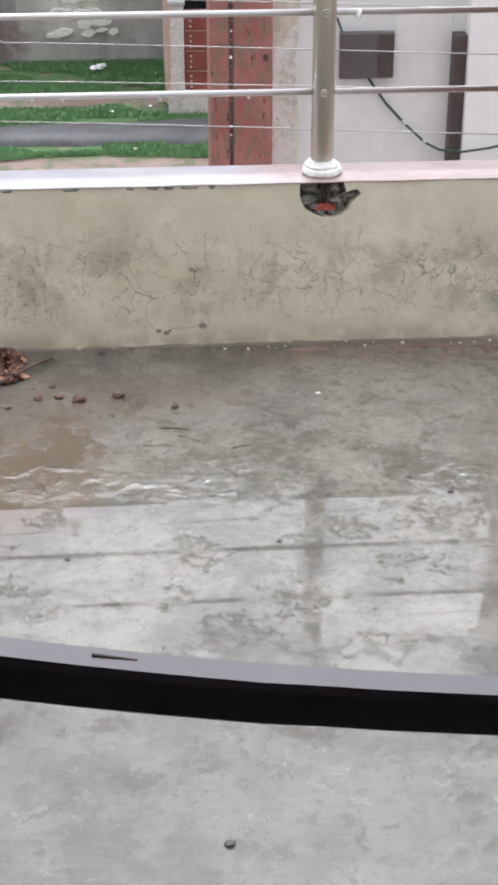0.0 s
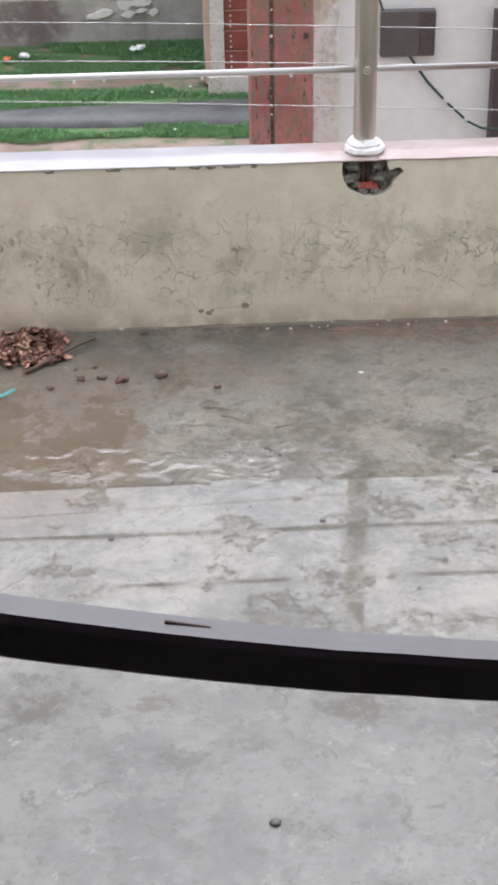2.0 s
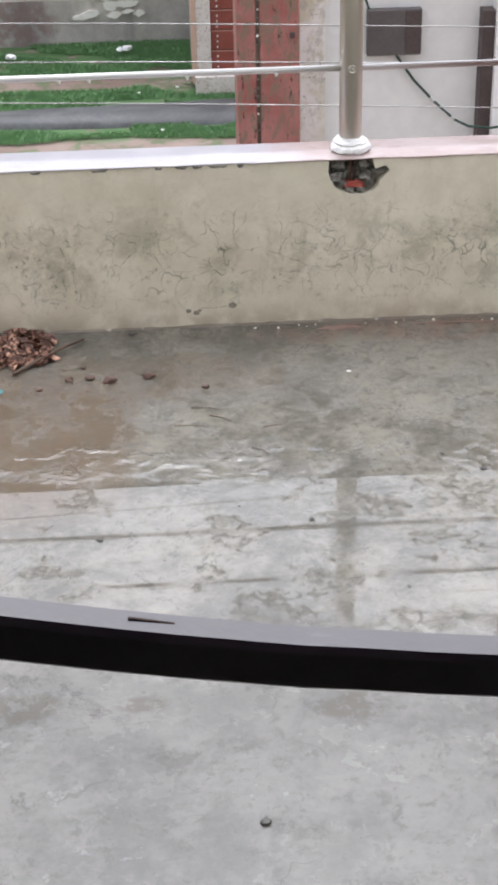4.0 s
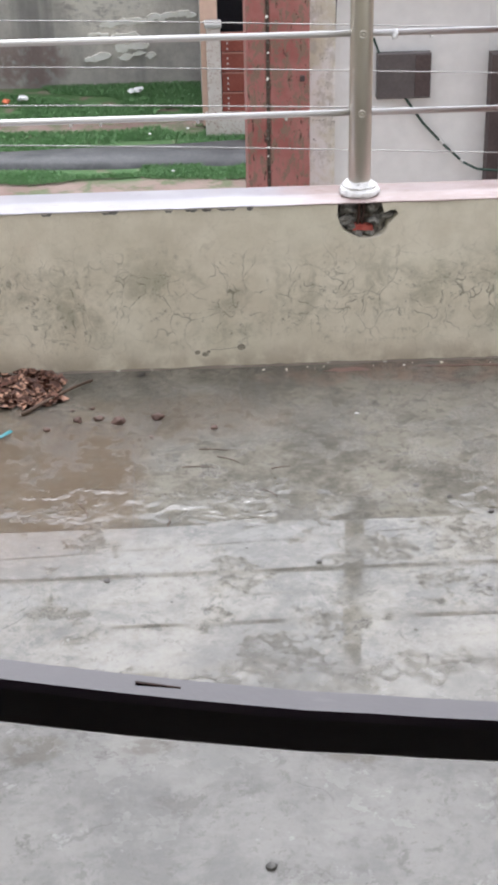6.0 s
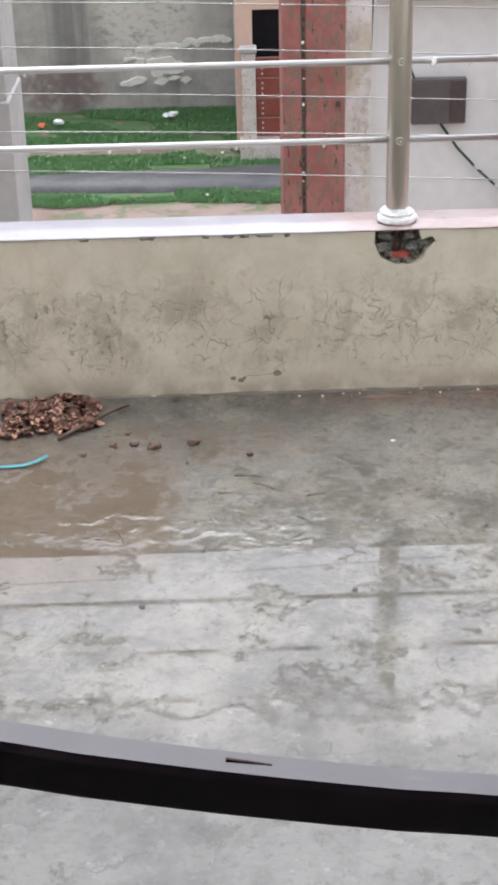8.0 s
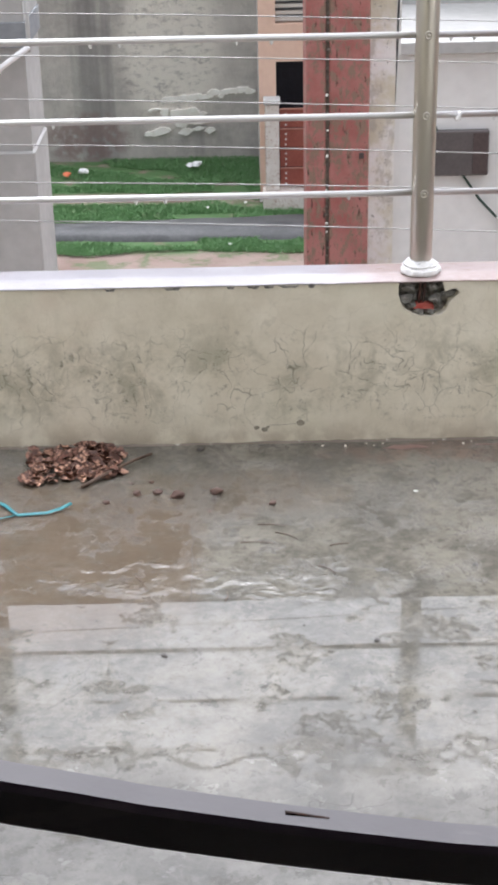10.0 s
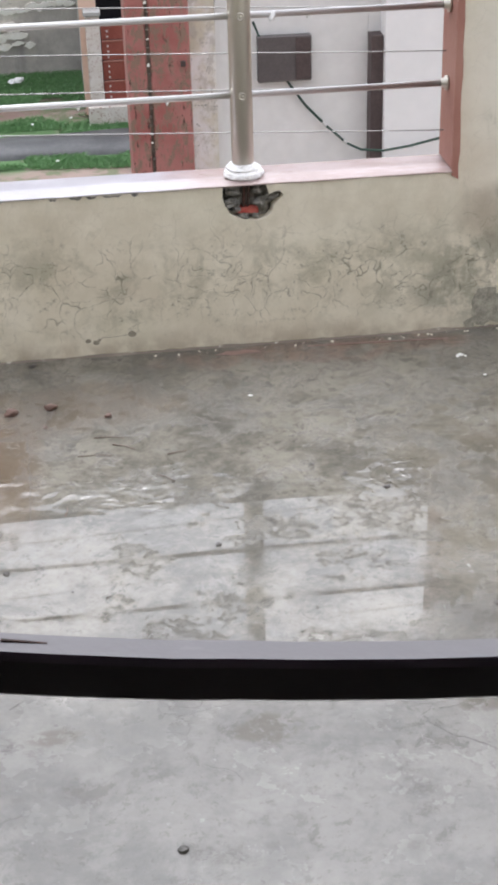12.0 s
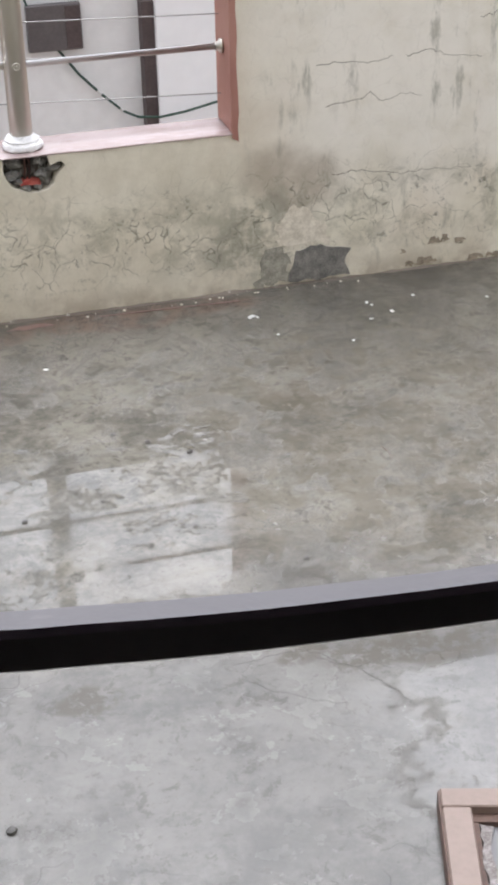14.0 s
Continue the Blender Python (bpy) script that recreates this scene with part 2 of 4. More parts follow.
    foot = m.math("MULTIPLY", m.ramp(z, 0.07, 0.0), m.ramp(m.noise(14, 6), 0.35, 0.6))
    col = m.mix(m.math("MULTIPLY", foot, 0.5), col, (0.24, 0.18, 0.12))
    m.color(col)
    m.bump(m.math("SUBTRACT", m.math("ADD", mid, m.math("MULTIPLY", fine, 0.4)), m.math("MULTIPLY", craze, 0.9)), 0.4, 0.006)
    return m.m


def flaked_paint(name, paint, paint2, under, amount=0.56, scale=16, rough=0.6, stretch=0.35, wet=0.0):
    m = Mat(name, rough)
    flake = m.ramp(m.noise(scale, 8, 0.72, m.mapped((1, 1, stretch), vec=m.warped(0.05, 12))), amount, amount + 0.05)
    col = m.mix(m.ramp(m.noise(4, 5), 0.35, 0.65), paint, paint2)
    m.color(m.mix(flake, col, under))
    m.bump(m.math("SUBTRACT", m.noise(60, 5), flake), 0.4, 0.004)
    if wet:
        m.b.inputs["Coat Weight"].default_value = wet
        m.b.inputs["Coat Roughness"].default_value = 0.12
    return m.m


def steel(name, col=(0.55, 0.54, 0.52), rough=0.22, axis=2):
    m = Mat(name, rough, 1.0)
    scale = [140, 140, 140]
    scale[axis] = 2
    s = m.noise(1, 4, 0.6, m.mapped(tuple(scale)))
    m.color(m.mix(s, tuple(c * 0.94 for c in col), col))
    m.rough(m.ramp(m.math("ADD", m.math("MULTIPLY", s, 0.5), m.math("MULTIPLY", m.noise(9), 0.5)), 0.3, 0.7, rough * 0.9, rough * 1.15))
    return m.m


FLOOR = wet_concrete()
PLASTER = old_plaster("cream_plaster", (0.615, 0.57, 0.465), (0.755, 0.715, 0.61))
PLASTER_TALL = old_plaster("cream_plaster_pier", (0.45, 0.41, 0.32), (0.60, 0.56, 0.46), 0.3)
_m = Mat("pink_white_paint", 0.42)
_x = _m.axis(0, _m.mapped(vec=_m.warped(0.25, 7)))
_w = _m.ramp(_x, -0.12, 0.02)
_c = _m.mix(_m.ramp(_m.noise(5, 6), 0.35, 0.65), (0.31, 0.298, 0.325), (0.385, 0.372, 0.40))
_d = _m.mix(_m.ramp(_m.noise(7, 7, 0.68, _m.mapped((1, 2, 1))), 0.38, 0.6), (0.36, 0.275, 0.262), (0.27, 0.18, 0.16))
_c = _m.mix(_m.math("MULTIPLY", _w, 0.85), _c, _d)
_e = _m.ramp(_m.noise(16, 8, 0.72, _m.mapped((1, 2, 1), (3, 1, 0))), 0.60, 0.66)
_c = _m.mix(_m.math("MULTIPLY", _e, _m.ramp(_w, 0.0, 1.0, 0.25, 0.9)), _c, (0.20, 0.115, 0.09))
_m.color(_c)
_m.bump(_m.math("SUBTRACT", _m.noise(60, 5), _e), 0.4, 0.003)
_m.b.inputs["Coat Weight"].default_value = 0.5
_m.b.inputs["Coat Roughness"].default_value = 0.12
COPING = _m.m
RED_REVEAL = flaked_paint("red_oxide_paint", (0.33, 0.15, 0.12), (0.4, 0.21, 0.17), (0.45, 0.38, 0.3), 0.62, 12, 0.5)
_m = Mat("flaked_red_paint", 0.75)
_c = _m.mix(_m.ramp(_m.noise(5, 6), 0.35, 0.65), (0.36, 0.125, 0.112), (0.45, 0.20, 0.18))
_f = _m.ramp(_m.noise(26, 9, 0.74, _m.mapped((1, 1, 0.45), vec=_m.warped(0.04, 14))), 0.495, 0.55)
_c = _m.mix(_m.math("MULTIPLY", _f, 0.85), _c, (0.25, 0.19, 0.14))
_g = _m.ramp(_m.noise(48, 6, 0.7, _m.mapped((1, 1, 0.3), (3, 3, 1))), 0.60, 0.65)
_c = _m.mix(_g, _c, (0.09, 0.05, 0.04))
_m.color(_c)
_m.bump(_m.math("SUBTRACT", _m.noise(60, 5), _f), 0.5, 0.006)
RED_COLUMN = _m.m
COLUMN_DARK = simple("dark_mortar_joint", (0.09, 0.07, 0.06), (0.2, 0.17, 0.14), 40, 0.9)
_m = Mat("peeling_whitewash", 0.85)
_c = _m.mix(_m.ramp(_m.noise(5, 6, 0.65), 0.38, 0.6), (0.70, 0.68, 0.56), (0.92, 0.93, 0.93))
_c = _m.mix(_m.math("MULTIPLY", _m.ramp(_m.noise(9, 9, 0.74, _m.mapped((1, 1, 0.6))), 0.50, 0.60), 0.55), _c, (0.44, 0.43, 0.37))
_c = _m.mix(_m.ramp(_m.noise(30, 8, 0.75), 0.60, 0.65), _c, (0.17, 0.19, 0.17))
_m.color(_c)
_m.bump(_m.noise(30, 8, 0.75), 0.5, 0.006)
WHITEWASH = _m.m
MORTAR = simple("broken_mortar", (0.10, 0.098, 0.09), (0.36, 0.35, 0.325), 45, 0.95, bump=0.8, dist=0.01)
BRICK_RED = simple("broken_brick", (0.34, 0.05, 0.04), (0.46, 0.13, 0.10), 60, 0.9, bump=0.5)
RUST = simple("rusty_iron", (0.03, 0.02, 0.018), (0.09, 0.04, 0.03), 90, 0.8, 0.3)
STEEL_POST = steel("brushed_steel_post", (0.54, 0.515, 0.46), 0.36, 2)
STEEL_RAIL = steel("polished_steel_rail", (0.68, 0.675, 0.67), 0.36, 0)
STEEL_WIRE = steel("steel_wire", (0.34, 0.335, 0.33), 0.45, 0)
WRAP = simple("white_plastic_wrap", (0.76, 0.77, 0.78), (0.92, 0.92, 0.93), 60, 0.25, bump=0.6, dist=0.006)
GRILLE = Mat("black_iron_paint", 0.4)
_f = GRILLE.ramp(GRILLE.noise(120, 5, 0.6, GRILLE.mapped((0.25, 1, 1))), 0.62, 0.7)
GRILLE.color(GRILLE.mix(_f, (0.042, 0.026, 0.040), (0.075, 0.05, 0.065)))
GRILLE.bump(GRILLE.noise(300, 3), 0.2, 0.0008)
GRILLE.b.inputs["Coat Weight"].default_value = 1.0
GRILLE.b.inputs["Coat Roughness"].default_value = 0.3
GRILLE.b.inputs["Coat IOR"].default_value = 1.53
GRILLE = GRILLE.m
TAN_WOOD = simple("tan_painted_wood", (0.165, 0.122, 0.1), (0.205, 0.153, 0.13), 14, 0.5)
# dark wood, also used for the painted edge shadow of old_window
WOOD_AND_SHADE = simple("wood_and_edge_shade", (0.05, 0.03, 0.025), (0.12, 0.07, 0.05), 30, 0.7)
PUTTY = simple("cracked_putty", (0.07, 0.052, 0.045), (0.30, 0.28, 0.27), 120, 0.7, bump=0.7)
STONE = simple("muddy_stone", (0.055, 0.03, 0.024), (0.13, 0.072, 0.055), 60, 0.55, bump=0.6)
DARK_BIT = simple("dark_grit", (0.02, 0.02, 0.018), (0.06, 0.05, 0.045), 90, 0.5)
PALE_BIT = simple("white_paint_chip", (0.6, 0.6, 0.58), (0.82, 0.82, 0.8), 90, 0.4)
TWIG = simple("wet_twig", (0.05, 0.03, 0.022), (0.12, 0.075, 0.05), 70, 0.6)
BLUE = simple("turquoise_plastic", (0.03, 0.2, 0.24), (0.07, 0.3, 0.34), 40, 0.3)
CEMENT_DARK = simple("bare_dark_cement", (0.10, 0.098, 0.092), (0.27, 0.26, 0.24), 40, 0.85, bump=0.5)
CEMENT_MID = simple("bare_grey_cement", (0.2, 0.195, 0.165), (0.42, 0.4, 0.34), 45, 0.85, bump=0.5)
SPOT = simple("brown_flaked_plaster", (0.2, 0.165, 0.125), (0.4, 0.345, 0.27), 60, 0.9, bump=0.5)
CEMENT_PALE = simple("pale_lime_plaster", (0.52, 0.475, 0.39), (0.80, 0.75, 0.65), 30, 0.85, bump=0.5)
FILLET = flaked_paint("dirty_fillet_mortar", (0.12, 0.10, 0.08), (0.2, 0.17, 0.14), (0.5, 0.48, 0.44), 0.6, 40, 0.8, 1.0)
PEBBLE = simple("grey_pebble", (0.035, 0.034, 0.032), (0.1, 0.097, 0.09), 90, 0.6, bump=0.6)
SCUFF = simple("dark_scuff", (0.03, 0.028, 0.024), (0.075, 0.068, 0.058), 60, 0.7)
SMUDGE = simple("dull_plaster_scar", (0.16, 0.145, 0.115), (0.36, 0.33, 0.27), 160, 0.9, bump=0.5)
SPILL = simple("faint_red_spill", (0.16, 0.095, 0.08), (0.2, 0.125, 0.105), 30, 0.6)
ASPHALT = simple("wet_asphalt", (0.05, 0.053, 0.056), (0.095, 0.098, 0.102), 3, 0.6)
PEACH = simple("peach_paint", (0.66, 0.46, 0.36), (0.73, 0.53, 0.42), 2, 0.8)
WHITE_WALL = simple("white_house_paint", (0.74, 0.74, 0.73), (0.83, 0.83, 0.82), 1.5, 0.8)
BRIGHT_WALL = simple("bright_white_paint", (0.88, 0.885, 0.89), (0.93, 0.93, 0.935), 1.5, 0.7)
BEIGE_WALL = simple("beige_house_paint", (0.48, 0.45, 0.41), (0.56, 0.53, 0.49), 1.5, 0.8)
GREY_WALL = simple("grey_cement_wall", (0.4, 0.4, 0.39), (0.5, 0.5, 0.49), 2, 0.85)
GREY_TRIM = simple("blue_grey_paint", (0.2, 0.22, 0.24), (0.3, 0.32, 0.34), 3, 0.7)
GATE_RED = simple("red_brown_gate_paint", (0.22, 0.05, 0.035), (0.3, 0.085, 0.06), 5, 0.45)
DOORWAY_SHADE = simple("doorway_shade", (0.010, 0.013, 0.022), (0.018, 0.022, 0.034), 3, 0.9)
TILE = flaked_paint("mottled_stone_tile", (0.62, 0.57, 0.52), (0.7, 0.66, 0.62), (0.42, 0.3, 0.25), 0.55, 30, 0.5, 1.0)
BOX_GREY = simple("dark_meter_box", (0.09, 0.08, 0.08), (0.13, 0.115, 0.115), 6, 0.5)
# brown of small fittings, also the painted shade of the white house's recess
BROWN_AND_SHADE = simple("brown_paint_and_shade", (0.06, 0.042, 0.042), (0.1, 0.075, 0.072), 8, 0.6)
CABLE = simple("green_black_cable", (0.012, 0.045, 0.032), (0.03, 0.07, 0.05), 20, 0.5)
CABLE_BLACK = simple("black_cable", (0.015, 0.015, 0.017), (0.03, 0.03, 0.032), 20, 0.5)
# near-white and mostly opaque: the drops' bright glint is put into the colour
WATER = Mat("water_drop", 0.02)
WATER.color((0.95, 0.95, 0.95))
WATER.b.inputs["Transmission Weight"].default_value = 0.25
WATER = WATER.m
ROOM = simple("dim_room_paint", (0.3, 0.28, 0.25), (0.36, 0.34, 0.3), 2, 0.85)
GLASS = Mat("wet_window_glass", 0.28, 0.0, 0.3)
GLASS.color(GLASS.mix(GLASS.noise(9), (0.10, 0.10, 0.105), (0.22, 0.22, 0.225)))
GLASS = GLASS.m

_m = Mat("earth", 0.8)
_c = _m.mix(_m.ramp(_m.noise(0.9, 6), 0.35, 0.65), (0.17, 0.115, 0.095), (0.25, 0.19, 0.165))
_c = _m.mix(_m.math("MULTIPLY", _m.ramp(_m.noise(2.2, 7, 0.7), 0.5, 0.6), 0.7), _c, (0.06, 0.11, 0.035))
_y = _m.axis(1, _m.warped(0.5, 1.4))
_g = _m.math("MAXIMUM", _m.math("MULTIPLY", _m.ramp(_y, 14.65, 14.95), _m.ramp(_y, 15.5, 15.3)), _m.math("MAXIMUM", _m.math("MULTIPLY", _m.ramp(_y, 16.0, 16.2), _m.ramp(_y, 17.0, 16.8)), _m.math("MULTIPLY", _m.ramp(_y, 17.3, 17.55), _m.ramp(_y, 19.5, 19.3))))
_c = _m.mix(_m.math("MULTIPLY", _g, _m.ramp(_m.noise(3, 5), 0.3, 0.5)), _c, (0.06, 0.13, 0.042))
_m.color(_c)
_m.bump(_m.noise(6, 6), 0.5, 0.05)
EARTH = _m.m
_m = Mat("grass_blade", 0.55)
_k = _m.n.new("ShaderNodeNewGeometry").outputs["Random Per Island"]
_m.color(_m.mix(_k, (0.082, 0.19, 0.066), (0.15, 0.30, 0.12)))
GRASS = _m.m
_m = Mat("dead_leaf", 0.6)
_k = _m.n.new("ShaderNodeObjectInfo").outputs["Random"]
_c = _m.mix(_m.math("POWER", _k, 1.3), (0.17, 0.075, 0.055), (0.60, 0.36, 0.25))
_m.color(_m.mix(_m.ramp(_m.noise(60, 5), 0.45, 0.6), _c, (0.07, 0.03, 0.02)))
_m.bump(_m.noise(120, 4), 0.5, 0.003)
LEAF = _m.m
# stained cement wall across the lane
_m = Mat("stained_cement_wall", 0.9)
_f = _m.math("ADD", _m.math("MULTIPLY", _m.noise(0.7, 5), 0.5), _m.math("MULTIPLY", _m.noise(3.5, 7, 0.7), 0.5))
_c = _m.mix(_m.ramp(_f, 0.35, 0.65), (0.32, 0.297, 0.278), (0.53, 0.5, 0.46))
_r = _m.ramp(_m.noise(1.0, 4, 0.6, _m.mapped((1.3, 1, 0.08))), 0.52, 0.66)
_c = _m.mix(_m.math("MULTIPLY", _r, 0.65), _c, (0.15, 0.145, 0.145))
_p = _m.math("MULTIPLY", _m.blob(-1.45, -2.6, 0.85, 1.35, 2), _m.ramp(_m.noise(7, 8, 0.75, _m.mapped((1, 1, 1.8))), 0.36, 0.52))
_c = _m.mix(_m.math("MULTIPLY", _p, 0.92), _c, (0.74, 0.70, 0.63))
_q = _m.math("MULTIPLY", _m.blob(-2.75, -3.9, 0.75, 0.42, 2), _m.ramp(_m.noise(8, 5), 0.35, 0.55))
_c = _m.mix(_m.math("MULTIPLY", _q, 0.55), _c, (0.21, 0.12, 0.11))
_m.color(_c)
_m.bump(_m.noise(5, 8, 0.7), 0.6, 0.05)
FAR_WALL = _m.m
LIME = simple("flaking_lime", (0.80, 0.77, 0.70), (0.93, 0.92, 0.88), 9, 0.9, bump=0.2, dist=0.006)


# ---- mesh helpers ----
def mesh(name, bm, material, smooth=False):
    me = bpy.data.meshes.new(name)
    bmesh.ops.recalc_face_normals(bm, faces=bm.faces)
    bm.to_mesh(me)
    bm.free()
    me.materials.append(material)
    if smooth:
        me.polygons.foreach_set("use_smooth", [True] * len(me.polygons))
    return me


def part(name, bm, material, parent=None, label="", smooth=False):
    """One mesh object, under a thing or a part."""
    ob = new(name, bm if isinstance(bm, bpy.types.Mesh) else mesh(name, bm, material, smooth))
    if parent:
        ob.parent = parent
    if label:
        ob["label"] = label
    return ob


def thing(name, label, category, group="", at=(0, 0, 0)):
    ob = new(name)
    ob.location = at
    ob.empty_display_size = 0.05
    return tagged(ob, label, category, group)


def box(x0, x1, y0, y1, z0, z1, bevel=0.0, seg=1):
    bm = bmesh.new()
    bmesh.ops.create_cube(bm, size=1)
    for v in bm.verts:
        v.co = ((x0 + x1) / 2 + v.co.x * (x1 - x0), (y0 + y1) / 2 + v.co.y * (y1 - y0), (z0 + z1) / 2 + v.co.z * (z1 - z0))
    if bevel:
        bmesh.ops.bevel(bm, geom=bm.edges[:], offset=bevel, segments=seg, affect="EDGES", profile=0.5)
    return bm


def tube(points, r, sides=10, taper=1.0):
    """A round bar along a line of points."""
    bm, rings = bmesh.new(), []
    pts = [Vector(p) for p in points]
    for i, p in enumerate(pts):
        d = (pts[min(i + 1, len(pts) - 1)] - pts[max(i - 1, 0)]).normalized()
        a = d.cross(Vector((0, 0, 1)) if abs(d.z) < 0.9 else Vector((0, 1, 0))).normalized()
        b = d.cross(a)
        k = r * (1 + (taper - 1) * i / (len(pts) - 1))
        rings.append([bm.verts.new(p + k * (math.cos(u) * a + math.sin(u) * b)) for u in (2 * math.pi * j / sides for j in range(sides))])
    for s, e in zip(rings, rings[1:]):
        for j in range(sides):
            bm.faces.new((s[j], s[(j + 1) % sides], e[(j + 1) % sides], e[j]))
    bm.faces.new(rings[0])
    bm.faces.new(rings[-1])
    return bm


def lathe(profile, at=(0, 0, 0), sides=24, wobble=0.0, seed=0):
    """A turned shape round z from (radius, height) pairs."""
    bm, rings, rng = bmesh.new(), [], random.Random(seed)
    for r, h in profile:
        rings.append([bm.verts.new((at[0] + (r + wobble * rng.uniform(-1, 1)) * math.cos(u), at[1] + (r + wobble * rng.uniform(-1, 1)) * math.sin(u), at[2] + h + wobble * rng.uniform(-0.5, 0.5)))
                      for u in (2 * math.pi * j / sides for j in range(sides))])
    for s, e in zip(rings, rings[1:]):
        for j in range(sides):
            bm.faces.new((s[j], s[(j + 1) % sides], e[(j + 1) % sides], e[j]))
    bm.faces.new(rings[0])
    bm.faces.new(rings[-1])
    return bm


def slab(outline, y0, y1):
    """An outline in x and z, as thick as from y0 to y1."""
    bm = bmesh.new()
    f = bm.faces.new([bm.verts.new((x, y0, z)) for x, z in outline])
    g = bmesh.ops.extrude_face_region(bm, geom=[f])
    for v in g["geom"]:
        if isinstance(v, bmesh.types.BMVert):
            v.co.y = y1
    bmesh.ops.triangulate(bm, faces=[f for f in bm.faces if len(f.verts) > 4])
    return bm


def sheet(outline, z0, z1):
    """An outline in x and y, as thick as from z0 to z1."""
    bm = bmesh.new()
    f = bm.faces.new([bm.verts.new((x, y, z0)) for x, y in outline])
    g = bmesh.ops.extrude_face_region(bm, geom=[f])
    for v in g["geom"]:
        if isinstance(v, bmesh.types.BMVert):
            v.co.z = z1
    return bm


def lump(r, seed, flat=0.7, rough=0.35, sub=2):
    bm = bmesh.new()
    bmesh.ops.create_icosphere(bm, subdivisions=sub, radius=r)
    for v in bm.verts:
        v.co *= 1 + rough * noise.noise(v.co / r * 1.3 + Vector((seed * 7.1, seed * 3.3, 0)))
        v.co.z = max(v.co.z * flat, -0.35 * r) + 0.3 * r
    return bm


def ragged(points, amount, seed, step=0.012):
    """The outline with its sides broken up into small uneven steps."""
    rng, out = random.Random(seed), []
    for (x0, z0), (x1, z1) in zip(points, points[1:] + points[:1]):
        n = max(1, int(math.hypot(x1 - x0, z1 - z0) / step))
        for i in range(n):
            k = i / n
            j = amount if i else amount * 0.3
            out.append((x0 + (x1 - x0) * k + rng.uniform(-j, j), z0 + (z1 - z0) * k + rng.uniform(-j, j)))
    return out


def struct(name, bm, material, label, category, smooth=False):
    return tagged(part(name, bm, material, None, "", smooth), label, category, "", "structure")


# ---- terrace: floor, parapet, pier ----
bm = bmesh.new()
bmesh.ops.create_grid(bm, x_segments=1, y_segments=1, size=0.5)
for v in bm.verts:
    v.co = (v.co.x * 9 + 0.2, -1.35 + v.co.y * 2.7, 0)
g = bmesh.ops.extrude_face_region(bm, geom=bm.faces[:])
for v in g["geom"]:
    if isinstance(v, bmesh.types.BMVert):
        v.co.z = -0.2
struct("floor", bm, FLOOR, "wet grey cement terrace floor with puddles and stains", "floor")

LEDGE, THICK, JAMB, UNDER = 0.393, 0.122, 0.47, 0.3885
notch = [(0.044, UNDER), (0.050, 0.366), (0.066, 0.372), (0.075, 0.372), (0.083, 0.362), (0.072, 0.350), (0.060, 0.338), (0.056, 0.322),
         (0.042, 0.311), (0.018, 0.306), (-0.004, 0.307), (-0.024, 0.315), (-0.040, 0.325), (-0.050, 0.345), (-0.055, 0.362), (-0.054, UNDER)]
outline = [(-4.2, 0.0), (-4.2, UNDER)] + notch[::-1] + [(JAMB, UNDER), (JAMB, 0.0)]
parapet = struct("wall_parapet", slab(outline, 0.0, 0.04), PLASTER, "low cream plastered parapet with mould and crazing", "wall")
part("core", box(-4.2, JAMB, 0.04, THICK, 0.0, UNDER - 0.001), MORTAR, parapet)
bm = bmesh.new()
bmesh.ops.create_grid(bm, x_segments=22, y_segments=14, size=0.5)
for v in bm.verts:
    x, z = v.co.x * 0.16 + 0.012, v.co.y * 0.098 + 0.338
    v.co = (x, 0.030 - 0.016 * noise.fractal(Vector((x * 40, 3, z * 40)), 1.0, 2.0, 3), z)
part("broken_mortar", bm, MORTAR, parapet, "dark broken mortar inside the hole")
bm = lump(0.024, 5, 0.45, 0.9)
for v in bm.verts:
    k = noise.noise(v.co * 160) * 0.004
    v.co = (v.co.x * 1.0 + 0.002 + k, 0.024 + v.co.y * 0.55 + k, 0.322 + v.co.z * 0.8 - abs(v.co.x) * 0.12 + k)
part("broken_brick", bm, BRICK_RED, parapet, "red broken brick end")
for i, (x, z, r) in enumerate([(-0.036, 0.345, 0.016), (-0.03, 0.37, 0.017), (0.03, 0.345, 0.015), (0.06, 0.358, 0.014), (-0.006, 0.313, 0.013), (0.02, 0.314, 0.012), (0.026, 0.372, 0.013), (-0.022, 0.328, 0.011)]):
    bm = lump(r, 30 + i, 0.7, 0.9)
    for v in bm.verts:
        v.co = (x + v.co.x, 0.014 + v.co.y * 0.6 + noise.noise(v.co * 200) * 0.004, z + v.co.z - 0.3 * r)
    part("mortar_lump", bm, MORTAR, parapet)
for dx in (-0.004, 0.006):
    part("anchor_rod", tube([(dx, 0.02, 0.392), (dx - 0.001, 0.016, 0.36), (dx - 0.003, 0.018, 0.335)], 0.0032, 6), RUST, parapet, "rusty anchor rod")

for i, (x, w) in enumerate([(-0.30, 0.022), (-0.345, 0.012), (-0.38, 0.014), (-0.43, 0.009), (-0.56, 0.02), (-0.70, 0.012), (-0.25, 0.008)]):
    part("edge_chip", slab(ragged([(x - w, UNDER - 0.001), (x - w * 0.7, UNDER - 0.006), (x + w * 0.6, UNDER - 0.007), (x + w, UNDER - 0.001)], 0.0015, 80 + i, 0.005), -0.0012, 0.004), MORTAR, parapet, "dark chip under the coping edge")

